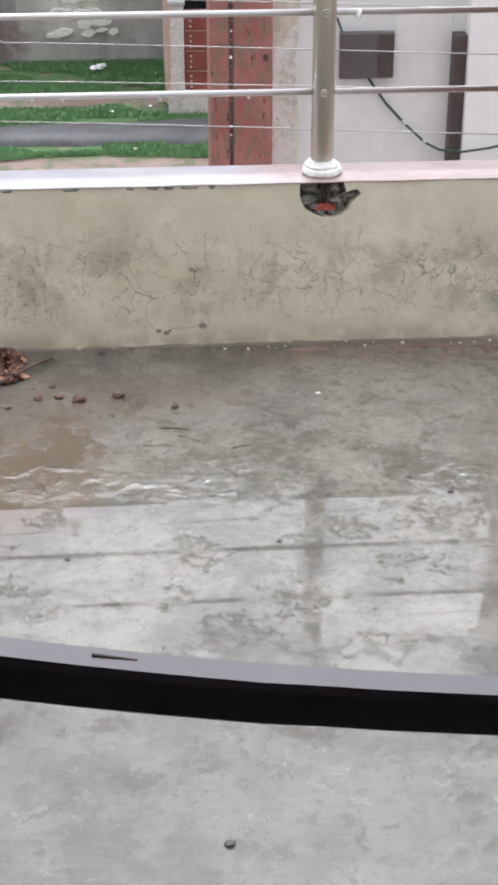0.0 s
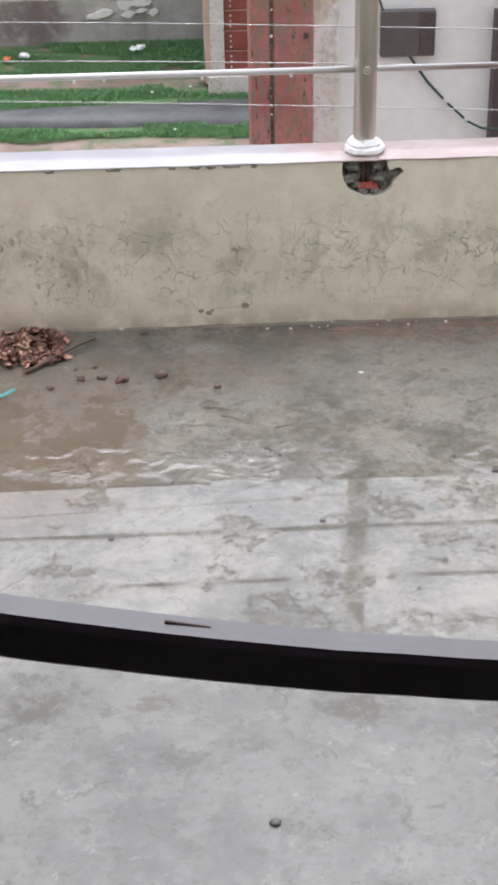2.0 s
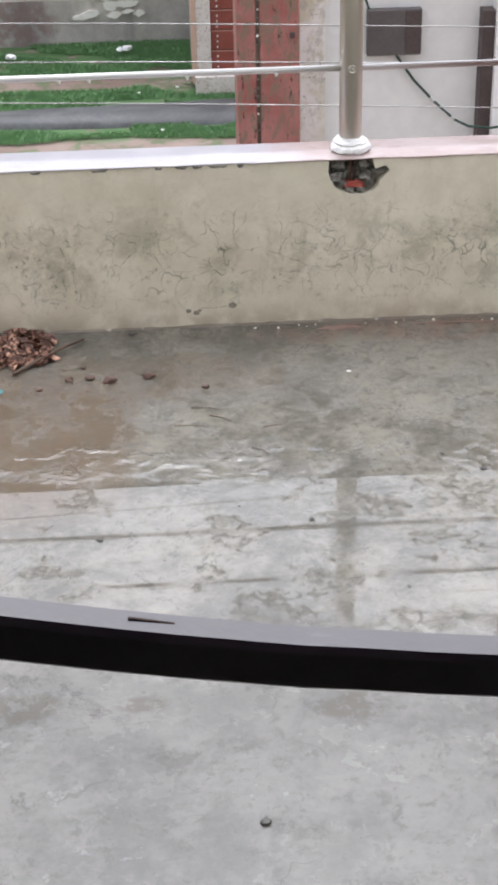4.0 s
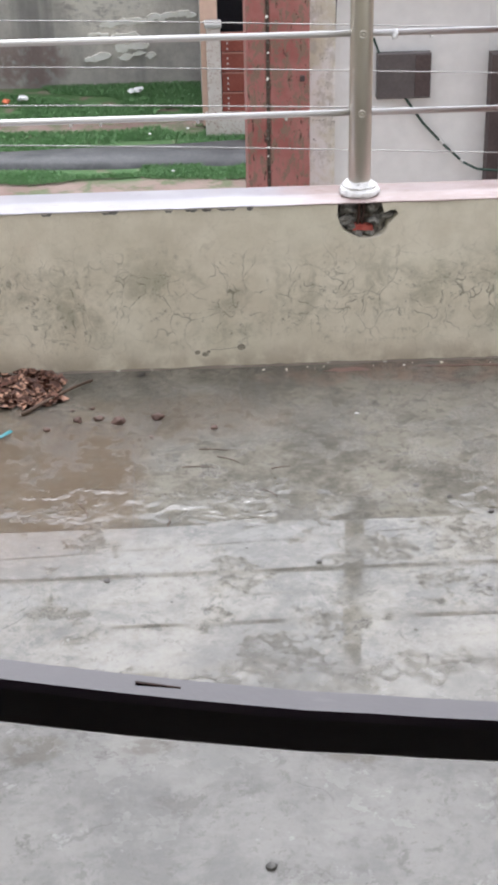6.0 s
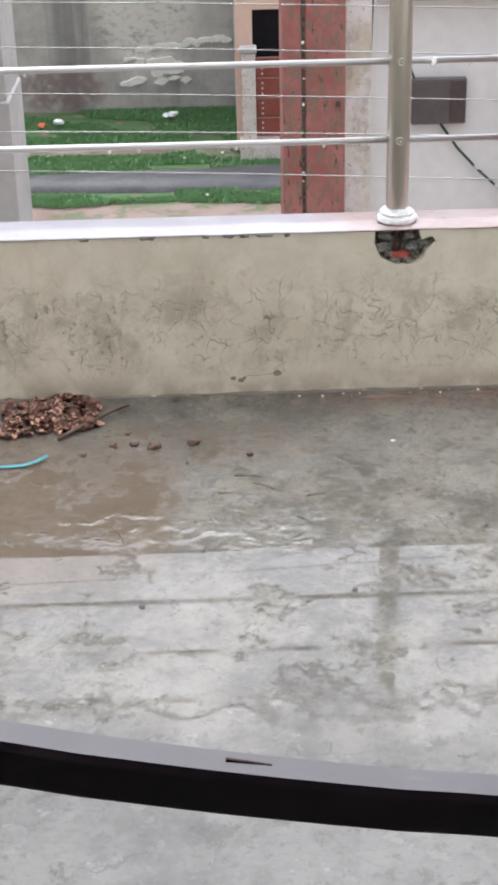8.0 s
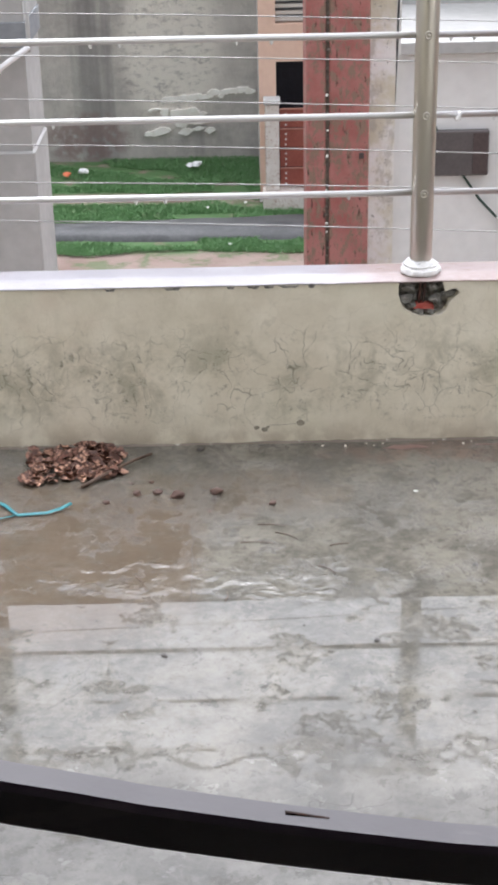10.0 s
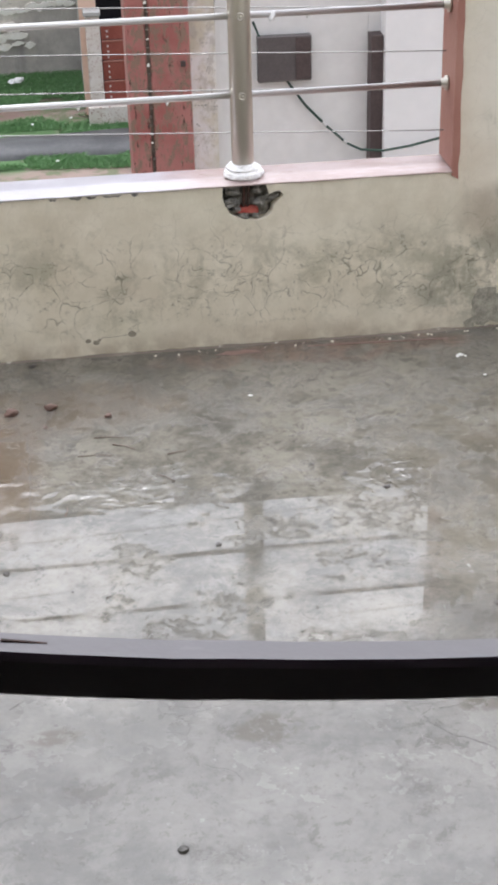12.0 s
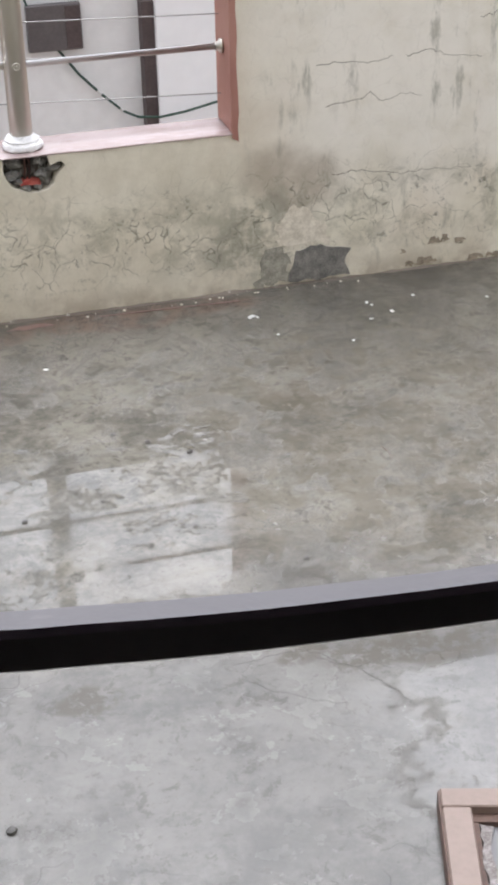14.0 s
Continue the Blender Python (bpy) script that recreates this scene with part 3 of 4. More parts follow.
# coping: painted screed with a worn front edge
bm = bmesh.new()
rng = random.Random(3)
front, back = [], []
n = 560
for i in range(n + 1):
    x = -4.2 + (JAMB + 4.2) * i / n
    worn = 0.004 * noise.noise(Vector((x * 9, 1, 0))) + 0.002 * noise.noise(Vector((x * 45, 2, 0)))
    drop = max(0.0, noise.noise(Vector((x * 16, 7, 0))) - 0.32) * 0.03
    front.append([bm.verts.new((x, -0.002 + worn, UNDER + 0.0004)),
                  bm.verts.new((x, -0.003 + worn + drop, LEDGE - 0.0022 - drop * 0.1)), bm.verts.new((x, 0.003 + worn + drop, LEDGE - 0.0005)),
                  bm.verts.new((x, 0.05, LEDGE + 0.0015 * noise.noise(Vector((x * 5, 3, 0))))), bm.verts.new((x, THICK + 0.004, LEDGE - 0.001)), bm.verts.new((x, THICK + 0.004, UNDER + 0.0004))])
for a, b in zip(front, front[1:]):
    for k in range(6):
        bm.faces.new((a[k], a[(k + 1) % 6], b[(k + 1) % 6], b[k]))
tagged(part("coping", bm, COPING, None, "", True), "pinkish white painted parapet coping, wet and worn", "coping", "", "structure")

pier = struct("wall_pier", box(JAMB, 4.6, 0.0, THICK, 0.0, 1.16), PLASTER, "cream plastered wall with cracks and damp stains", "wall")
bm = box(JAMB - 0.004, JAMB + 0.004, 0.002, THICK, LEDGE + 0.002, 1.155, 0.001)
part("reveal", bm, RED_REVEAL, pier, "red oxide painted reveal")
bm = slab(ragged([(JAMB - 0.004, LEDGE - 0.01), (JAMB + 0.012, LEDGE - 0.02), (JAMB + 0.011, 0.7), (JAMB + 0.009, 1.15), (JAMB - 0.004, 1.15)], 0.002, 4, 0.03), -0.003, 0.004)
part("painted_edge", bm, RED_REVEAL, pier)
patch = [(0.512, 0.006), (0.530, 0.050), (0.541, 0.098), (0.583, 0.100), (0.60, 0.084), (0.596, 0.012)]
part("bare_patch", slab(ragged(patch, 0.008, 8, 0.008), -0.002, 0.004), CEMENT_MID, pier, "bare grey cement patch")
patch = [(0.597, 0.010), (0.608, 0.050), (0.618, 0.086), (0.668, 0.095), (0.712, 0.084), (0.754, 0.077), (0.738, 0.050), (0.752, 0.010), (0.66, 0.008)]
part("bare_patch", slab(ragged(patch, 0.005, 8), -0.004, 0.004), CEMENT_DARK, pier, "dark bare cement patch")
pale = [(0.576, 0.103), (0.567, 0.160), (0.59, 0.175), (0.612, 0.206), (0.647, 0.190), (0.665, 0.165), (0.696, 0.141), (0.703, 0.100), (0.64, 0.098)]
part("lime_patch", slab(ragged(pale, 0.007, 9, 0.009), -0.0025, 0.004), CEMENT_PALE, pier, "pale lime patch")
for i, line in enumerate([[(0.687, 0.432), (0.776, 0.441), (0.796, 0.456), (0.831, 0.430), (0.879, 0.444), (0.93, 0.435)], [(0.667, 0.53), (0.747, 0.529), (0.815, 0.525), (0.856, 0.538)],
                          [(0.88, 0.53), (0.938, 0.541), (0.994, 0.521), (1.086, 0.513)], [(0.709, 0.266), (0.779, 0.272), (0.864, 0.25), (0.965, 0.253), (1.081, 0.243)], [(1.06, 0.60), (1.12, 0.615), (1.2, 0.60)]]):
    rng, pts = random.Random(i + 900), []
    for (x0, z0), (x1, z1) in zip(line, line[1:]):
        for k in range(6):
            pts.append((x0 + (x1 - x0) * k / 6 + rng.uniform(-0.004, 0.004), 0.0002, z0 + (z1 - z0) * k / 6 + rng.uniform(-0.004, 0.004)))
    part("crack", tube(pts, 0.0011, 5, 0.5), SMUDGE, pier, "thin crack in the plaster")
for i, (x, z, w, h) in enumerate([(0.973, 0.068, 0.02, 0.008), (1.0, 0.073, 0.012, 0.008), (1.04, 0.062, 0.014, 0.007), (0.95, 0.02, 0.03, 0.010), (0.91, 0.014, 0.012, 0.007), (1.08, 0.012, 0.024, 0.008), (1.13, 0.012, 0.02, 0.007), (0.89, 0.05, 0.008, 0.006)]):
    part("flaked_spot", slab(ragged([(x - w, z - h), (x - w * 0.6, z + h), (x + w * 0.5, z + h * 0.8), (x + w, z - h * 0.6)], 0.005, 20 + i, 0.006), -0.002, 0.004), SPOT, pier)
rng = random.Random(33)
for i in range(26):
    x = rng.choice((rng.uniform(0.50, 0.78), rng.uniform(0.12, 0.5), rng.uniform(-0.25, 0.2)))
    r = rng.uniform(0.0014, 0.0036)
    ob = tagged(part("plaster_crumb", lump(r, 200 + i, 0.6, 0.7, 1), CEMENT_PALE), "small pale crumb of plaster at the wall foot", "plaster crumb", "plaster crumbs at the wall foot")
    ob.location = (x, -rng.uniform(0.012, 0.03), 0)
# mortar fillet along the foot of the wall
bm = bmesh.new()
rows = []
for i in range(420):
    x = -4.2 + 8.8 * i / 419
    k = 0.005 + 0.005 * noise.noise(Vector((x * 8, 11, 0))) + 0.004 * noise.noise(Vector((x * 40, 12, 0)))
    rows.append([bm.verts.new((x, 0.002, max(k, 0.003))), bm.verts.new((x, -0.5 * k, 0.6 * k)), bm.verts.new((x, -max(k, 0.003) * 1.3, -0.002))])
for a, b in zip(rows, rows[1:]):
    for k in range(2):
        bm.faces.new((a[k], a[k + 1], b[k + 1], b[k]))
tagged(part("wall_fillet", bm, FILLET, None, "", True), "rough dark mortar fillet along the wall foot", "trim", "", "structure")

for k, (x, z, r) in enumerate(((-0.276, 0.050, 0.009), (-0.360, 0.035, 0.007), (-0.378, 0.040, 0.006), (-0.352, 0.041, 0.004))):
    rim = [(x + r * math.cos(u) * 1.1, z + r * 0.85 * math.sin(u)) for u in np.linspace(0, 5.6, 9)]
    part("plaster_scar", slab(ragged(rim, 0.0018, 140 + k, 0.004), -0.0006, 0.003), SMUDGE, parapet, "small dull scar in the plaster")
part("scratch", tube([(-0.348, 0.0002, 0.046), (-0.32, 0.0003, 0.0455), (-0.287, 0.0002, 0.049)], 0.0007, 5), SMUDGE, parapet)


# closing walls: the house side, with the window that the camera looks through, and the room
HX0, HX1, HZ0, HZ1 = -1.05, 0.42, 0.72, 1.98
for x0, x1, z0, z1 in ((-4.3, HX0, -0.2, 2.9), (HX1, 4.7, -0.2, 2.9), (HX0, HX1, -0.2, HZ0), (HX0, HX1, HZ1, 2.9)):
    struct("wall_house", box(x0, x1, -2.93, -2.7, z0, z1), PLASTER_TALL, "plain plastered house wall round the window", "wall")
struct("wall_room", box(-2.4, 1.6, -6.1, -6.0, -0.2, 2.9), ROOM, "plain painted room wall", "wall")
struct("wall_room", box(-2.5, -2.4, -6.1, -2.93, -0.2, 2.9), ROOM, "plain painted room wall", "wall")
struct("wall_room", box(1.6, 1.7, -6.1, -2.93, -0.2, 2.9), ROOM, "plain painted room wall", "wall")
struct("floor_room", box(-2.4, 1.6, -6.0, -2.93, -0.2, 0.0), ROOM, "plain room floor", "floor")
struct("ceiling", box(-2.5, 1.7, -6.1, -2.7, 2.9, 3.05), ROOM, "plain room ceiling slab", "ceiling")
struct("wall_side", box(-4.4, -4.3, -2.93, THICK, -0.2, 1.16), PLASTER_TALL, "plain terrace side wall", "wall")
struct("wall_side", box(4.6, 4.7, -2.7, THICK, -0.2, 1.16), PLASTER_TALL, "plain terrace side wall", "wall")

# ---- window grille bar, close to the camera ----
def bar_at(x):
    """The near upper edge of the bent bar; straight past the bend."""
    u = (x + 0.36) * 10
    k = min(max(u, -1.9), 1.9)
    y = -3.01073 + 0.00302 * k - 0.0024 * k * k + (u - k) * (0.00302 - 0.0048 * k)
    z = 1.34944 - 0.01668 * k + 0.00939 * k * k - 0.00102 * k ** 3 - 0.0008 * k ** 4
    z += (u - k) * (-0.01668 + 0.01878 * k - 0.00306 * k * k - 0.0032 * k ** 3) * 0.6
    return y, z


bm = bmesh.new()
W, Hh, rings = 0.0068, 0.0081, []
for i in range(161):
    x = HX0 - 0.02 + (HX1 - HX0 + 0.04) * i / 160
    y0, z0 = bar_at(x)
    s, c, ring = 0.0003 * noise.noise(Vector((x * 70, 0, 0))), 0.0010, []
    for y, h in ((c, -Hh), (W - c, -Hh), (W, c - Hh), (W, -c), (W - c, 0), (c, 0), (0, -c), (0, c - Hh)):
        drip = 0.00035 * max(0.0, noise.noise(Vector((x * 160, 5, 0)))) if y < c * 0.5 and h == -c else 0.0
        ring.append(bm.verts.new((x, y0 + y, z0 + h + s - drip)))
    rings.append(ring)
for a, b in zip(rings, rings[1:]):
    for k in range(8):
        bm.faces.new((a[k], a[(k + 1) % 8], b[(k + 1) % 8], b[k]))
bm.faces.new(rings[0])
bm.faces.new(rings[-1])
bar = tagged(part("window_grille_bar", bm, GRILLE), "bent black painted iron bar of a window grille", "grille bar")
for x0, x1, d in ((-0.3880, -0.3812, 0.0037),):
    pts = [(x, bar_at(x)[0] + d, bar_at(x)[1] - 0.00022) for x in np.linspace(x0, x1, 7)]
    part("paint_chip", tube(pts, 0.00055, 6, 0.6), RUST, bar, "dark rusty chip in the paint")
for x in (HX0, HX1):
    struct("window_jamb", box(min(x, x + math.copysign(0.06, x)), max(x, x + math.copysign(0.06, x)), -3.05, -2.93, HZ0, HZ1), WOOD_AND_SHADE, "dark wooden window jamb", "window frame")

# ---- steel railing ----
railing = thing("steel_railing", "brushed stainless steel railing with thin wires, wet with rain", "railing")
POST_Y = 0.06
RAILS = (0.580, 0.752, 0.923)


def post(x, bolts=True):
    p = part("post", lathe([(0.0245, LEDGE), (0.0252, LEDGE + 0.001), (0.0252, 1.075), (0.0235, 1.079)], (x, POST_Y, 0), 32), STEEL_POST, railing, "brushed steel post", True)
    part("flange", lathe([(0.030, 0.0), (0.044, 0.001), (0.0465, 0.006), (0.043, 0.013), (0.037, 0.017), (0.0385, 0.021), (0.033, 0.027), (0.027, 0.031), (0.0255, 0.032)], (x, POST_Y, LEDGE), 26, 0.0026, 2), WRAP, p, "base flange in torn white plastic film")
    for z in RAILS:
        bm = lathe([(0.0095, 0.0), (0.0095, 0.0025), (0.0085, 0.0036), (0.0062, 0.0036), (0.0058, 0.0022), (0.0035, 0.0022), (0.003, 0.0034), (0.0005, 0.0034)], (0, 0, 0), 18)
        bmesh.ops.rotate(bm, verts=bm.verts, cent=(0, 0, 0), matrix=Matrix.Rotation(radians(90), 3, "X"))
        bmesh.ops.translate(bm, verts=bm.verts, vec=(x, POST_Y - 0.0245, z))
        part("bolt", bm, STEEL_POST, p, "round steel bolt cap", True)
    return p


post(0.0)
post(-1.035)
post(-2.07)
for z in RAILS:
    r = part("rail", tube([(-4.15, POST_Y, z), (-2.0, POST_Y, z), (JAMB - 0.006, POST_Y, z - 0.003)], 0.0072, 14), STEEL_RAIL, railing, "polished round steel rail", True)
    bm = lathe([(0.008, 0.0), (0.010, 0.001), (0.0105, 0.008), (0.0165, 0.010), (0.0165, 0.016)], (0, 0, 0), 18)
    bmesh.ops.rotate(bm, verts=bm.verts, cent=(0, 0, 0), matrix=Matrix.Rotation(radians(90), 3, "Y"))
    bmesh.ops.translate(bm, verts=bm.verts, vec=(JAMB - 0.021, POST_Y, z - 0.003))
    part("rail_socket", bm, STEEL_POST, r, "steel wall socket", True)
# thin wires, not quite level
for z, fall in ((0.4925, 0.043), (0.5895, 0.033), (0.6705, 0.037), (0.7695, 0.038), (0.8675, 0.033), (0.9555, 0.034)):
    sag = [(x, POST_Y + 0.028, z - 0.0088 - fall * x - 0.003 * math.sin(3 * x)) for x in np.linspace(-4.15, JAMB, 24)]
    part("wire", tube(sag, 0.0013, 6), STEEL_WIRE, railing, "thin steel wire", True)
rng = random.Random(12)
DROPS = [(-0.716, 2), (-0.654, 2), (-0.405, 2), (-0.331, 2), (-0.807, 1), (-0.636, 0), (-0.571, 0), (-0.358, 0), (-0.164, 0), (0.05, 2), (0.1, 2), (-0.02, 0), (0.15, 1)]
drop_mesh = mesh("water_drop", lathe([(0.0004, 0.0), (0.0022, 0.0014), (0.003, 0.004), (0.0022, 0.0066), (0.001, 0.008)], (0, 0, 0), 10), WATER, True)
for x, k in DROPS:
    d = part("water_drop", drop_mesh, None, railing, "rain drop, near-white to paint its glint")
    d.location, d.scale = (x, POST_Y, RAILS[k] - 0.0168), (1.35, 1.35, 1.35)
bm = lump(0.012, 3, 1.0, 0.5)
for v in bm.verts:
    v.co = (v.co.x * 0.55 + 0.07 + v.co.z * 0.25, POST_Y - 0.006 + v.co.y * 0.8, 0.738 + v.co.z * 1.25)
tagged(part("plastic_scrap", bm, WRAP, None, "", True), "torn scrap of white plastic wrap on a rail", "plastic scrap")

# ---- loose things on the floor ----
sash = thing("old_window", "tan painted wooden window with cracked putty lying on the floor", "window", at=(0.274, -1.756, 0))
sash.rotation_euler = (0, 0, radians(-17))
SW, SL, ST = 0.6, 0.7, 0.034
RAIL_W, STILE_W = 0.036, 0.040
part("top_rail", box(0, SW, -RAIL_W, 0, 0.002, ST, 0.002), TAN_WOOD, sash)
part("side_stile", box(0, STILE_W, -SL, -RAIL_W - 0.0002, 0.002, ST - 0.0006, 0.002), TAN_WOOD, sash)
part("side_stile", box(SW - STILE_W, SW, -SL, -RAIL_W - 0.0002, 0.002, ST - 0.0006, 0.002), TAN_WOOD, sash)
part("bottom_rail", box(STILE_W + 0.0002, SW - STILE_W - 0.0002, -SL, -SL + RAIL_W, 0.002, ST, 0.002), TAN_WOOD, sash)
part("glass_pane", box(STILE_W - 0.002, SW - STILE_W + 0.002, -SL + RAIL_W - 0.002, -RAIL_W + 0.002, 0.006, 0.010), GLASS, sash, "dull wet glass")
part("rebate", box(STILE_W + 0.0004, SW - STILE_W - 0.0004, -RAIL_W - 0.016, -RAIL_W - 0.0004, 0.0102, 0.020), WOOD_AND_SHADE, sash, "dark brown rebate strip")
part("rebate", box(STILE_W + 0.0004, STILE_W + 0.009, -SL + RAIL_W + 0.001, -RAIL_W - 0.0165, 0.0102, 0.019), WOOD_AND_SHADE, sash, "dark brown rebate strip")
put = ragged([(0.0495, -0.056), (0.068, -0.062), (0.060, -0.12), (0.074, -0.2), (0.062, -0.3), (0.078, -0.42), (0.0495, -0.5)], 0.004, 31, 0.012)
part("putty", sheet(put, 0.010, 0.021), PUTTY, sash, "cracked grey putty")
# thin dark strip that paints the shadow down the frame's left edge
part("edge_shadow", box(-0.003, -0.0003, -SL, -0.002, 0.0, ST - 0.004), WOOD_AND_SHADE, sash)

for i, (x, y, r) in enumerate([(-0.644, -0.252, 0.011), (-0.600, -0.248, 0.012), (-0.555, -0.263, 0.016), (-0.471, -0.250, 0.016), (-0.349, -0.309, 0.009), (-0.709, -0.289, 0.009), (-0.616, -0.195, 0.006), (-0.483, -0.339, 0.005), (-0.66, -0.2, 0.005)]):
    bm = lump(r * 0.85, i, 0.5, 0.8)
    ob = tagged(part("stone", bm, STONE, None, "", True), "small muddy brown stone on the wet floor" if r > 0.008 else "tiny muddy brown stone chip on the floor", "stone", "stones by the leaf pile")
    ob.location, ob.rotation_euler = (x, y, 0), (0, 0, i * 1.3)
ob = tagged(part("pebble", lump(0.0078, 21, 0.4, 0.35), PEBBLE, None, "", True), "round dark grey pebble on the wet floor", "pebble")
ob.location = (-0.303, -1.632, 0)
tagged(part("stick", tube([(-0.768, -0.219, 0.006), (-0.74, -0.192, 0.009), (-0.70, -0.146, 0.012), (-0.66, -0.103, 0.012), (-0.622, -0.062, 0.008)], 0.0046, 8, 0.7), TWIG, None, "", True), "dark wet wooden stick beside the dead leaves", "stick")


def strip(points, w, t, material, name, label, category):
    """A flat ribbon that lies on the floor."""
    bm, prev = bmesh.new(), None
    pts = [Vector(p) for p in points]
    for i, p in enumerate(pts):
        d = (pts[min(i + 1, len(pts) - 1)] - pts[max(i - 1, 0)]).normalized()
        s = Vector((-d.y, d.x, 0.25)) * w / 2
        cur = [bm.verts.new(q) for q in (p - s, p + s, p + s + Vector((0, 0, t)), p - s + Vector((0, 0, t)))]
        if prev:
            for k in range(4):
                bm.faces.new((prev[k], prev[(k + 1) % 4], cur[(k + 1) % 4], cur[k]))
        else:
            bm.faces.new(cur)
        prev = cur
    bm.faces.new(prev)
    return tagged(part(name, bm, material, None, "", True), label, category)


strip([(-0.941, -0.285, 0.003), (-0.925, -0.305, 0.006), (-0.905, -0.332, 0.005), (-0.894, -0.345, 0.004), (-0.868, -0.342, 0.004), (-0.832, -0.339, 0.005), (-0.803, -0.325, 0.007), (-0.783, -0.304, 0.009)],
      0.007, 0.0015, BLUE, "ribbon", "turquoise plastic ribbon on the muddy floor", "ribbon")
strip([(-0.898, -0.342, 0.003), (-0.92, -0.356, 0.004), (-0.96, -0.366, 0.004), (-1.0, -0.36, 0.003)], 0.005, 0.0015, BLUE, "ribbon", "thin turquoise plastic ribbon end on the floor", "ribbon")

pile = thing("leaf_pile", "heap of wet brown dead leaves against the parapet", "leaf pile", at=(-0.8, -0.09, 0))
leaf_meshes = []
for s in range(5):
    bm, rng = bmesh.new(), random.Random(40 + s)
    bmesh.ops.create_grid(bm, x_segments=6, y_segments=5, size=0.5)
    for v in bm.verts:
        u, w = v.co.x + 0.5, v.co.y
        half = 0.52 * math.sin(math.pi * min(max(u, 0.02), 0.98)) ** 0.7
        x, y = (u - 0.5) * 0.05, w * half * 2 * 0.032
        z = 0.010 * noise.noise(Vector((x * 60 + s * 5, y * 60, s))) + 18 * y * y + 6 * x * x * (0.5 + 0.1 * s)
        v.co = (x, y + 0.003 * noise.noise(Vector((x * 90, s, 2))), z)
    leaf_meshes.append(mesh("leaf", bm, LEAF, True))
rng = random.Random(77)
for i in range(230):
    u = rng.uniform(-1, 1)
    x = u * 0.104 + 0.004
    y0, y1 = (-0.085 + 0.02 * u, 0.082)
    y = rng.uniform(y0, y1)
    hgt = 0.010 * (1 - abs(u) ** 2) * min(1.0, (0.11 + y) / 0.1) + 0.004
    ob = part("leaf", leaf_meshes[i % 5], None, pile)
    k = rng.uniform(0.42, 0.95)
    ob.matrix_local = Matrix.LocRotScale((x, y - 0.008, rng.uniform(0.25, 1) * hgt + 0.003), Euler((rng.uniform(-0.4, 0.4), rng.uniform(-0.4, 0.4), rng.uniform(0, 6.3))), (k, k, k))

for i, (a, b) in enumerate([((-0.419, -0.479), (-0.350, -0.485)), ((-0.383, -0.404), (-0.320, -0.414)), ((-0.448, -0.712), (-0.445, -0.676)), ((-0.262, -0.582), (-0.230, -0.615)),
                            ((-0.622, -0.615), (-0.602, -0.669)), ((-0.345, -0.44), (-0.30, -0.47)), ((0.542, -0.80), (0.545, -0.85)), ((-0.236, -0.500), (-0.196, -0.492)), ((-0.52, -0.03), (-0.495, -0.028))]):
    mid = ((a[0] + b[0]) / 2 + 0.004, (a[1] + b[1]) / 2 + 0.003, 0.0018)
    tagged(part("twig", tube([(*a, 0.0015), mid, (*b, 0.0015)], 0.0010, 6, 0.6), TWIG, None, "", True), "thin dark wet twig on the cement floor", "twig", "twigs on the floor")
for i, (x, y, r) in enumerate([(-0.215, -0.379, 0.005), (0.048, -0.591, 0.007), (0.108, -0.637, 0.006), (0.178, -0.704, 0.008), (-0.169, -0.858, 0.007), (-0.557, -0.894, 0.007), (0.284, -1.122, 0.006), (-0.468, -0.103, 0.005), (-0.44, -0.97, 0.003),
                                (-0.30, -0.80, 0.003), (-0.02, -0.83, 0.004), (-0.35, -0.9, 0.003), (0.06, -0.78, 0.003), (-0.69, -0.77, 0.003), (0.0, -0.66, 0.003), (-0.51, -0.03, 0.010), (-0.43, -0.12, 0.004)]):
    ob = tagged(part("grit", lump(r * 0.8, i + 50, 0.3, 0.6), DARK_BIT), "dark bit of wet grit on the floor", "grit", "grit on the floor")
    ob.location = (x, y, 0)
for i, (x, y) in enumerate([(0.459, -0.149), (0.476, -0.152), (0.467, -0.143), (0.495, -0.255), (0.748, -0.171), (0.742, -0.155), (0.782, -0.218), (0.646, -0.336), (1.022, -0.212), (0.722, -0.243), (-0.035, -0.266), (0.86, -0.15)]):
    rng = random.Random(i)
    r = rng.uniform(0.003, 0.0065)
    ob = tagged(part("paint_chip", sheet(ragged([(-r, -r * 0.5), (r * 0.8, -r * 0.6), (r, r * 0.5), (-r * 0.6, r * 0.7)], r * 0.2, i, 0.004), 0.001, 0.0025), PALE_BIT), "small white flake of paint on the floor", "paint chip", "paint chips on the floor")
    ob.location, ob.rotation_euler = (x, y, 0), (0.1, 0.1, rng.uniform(0, 6))

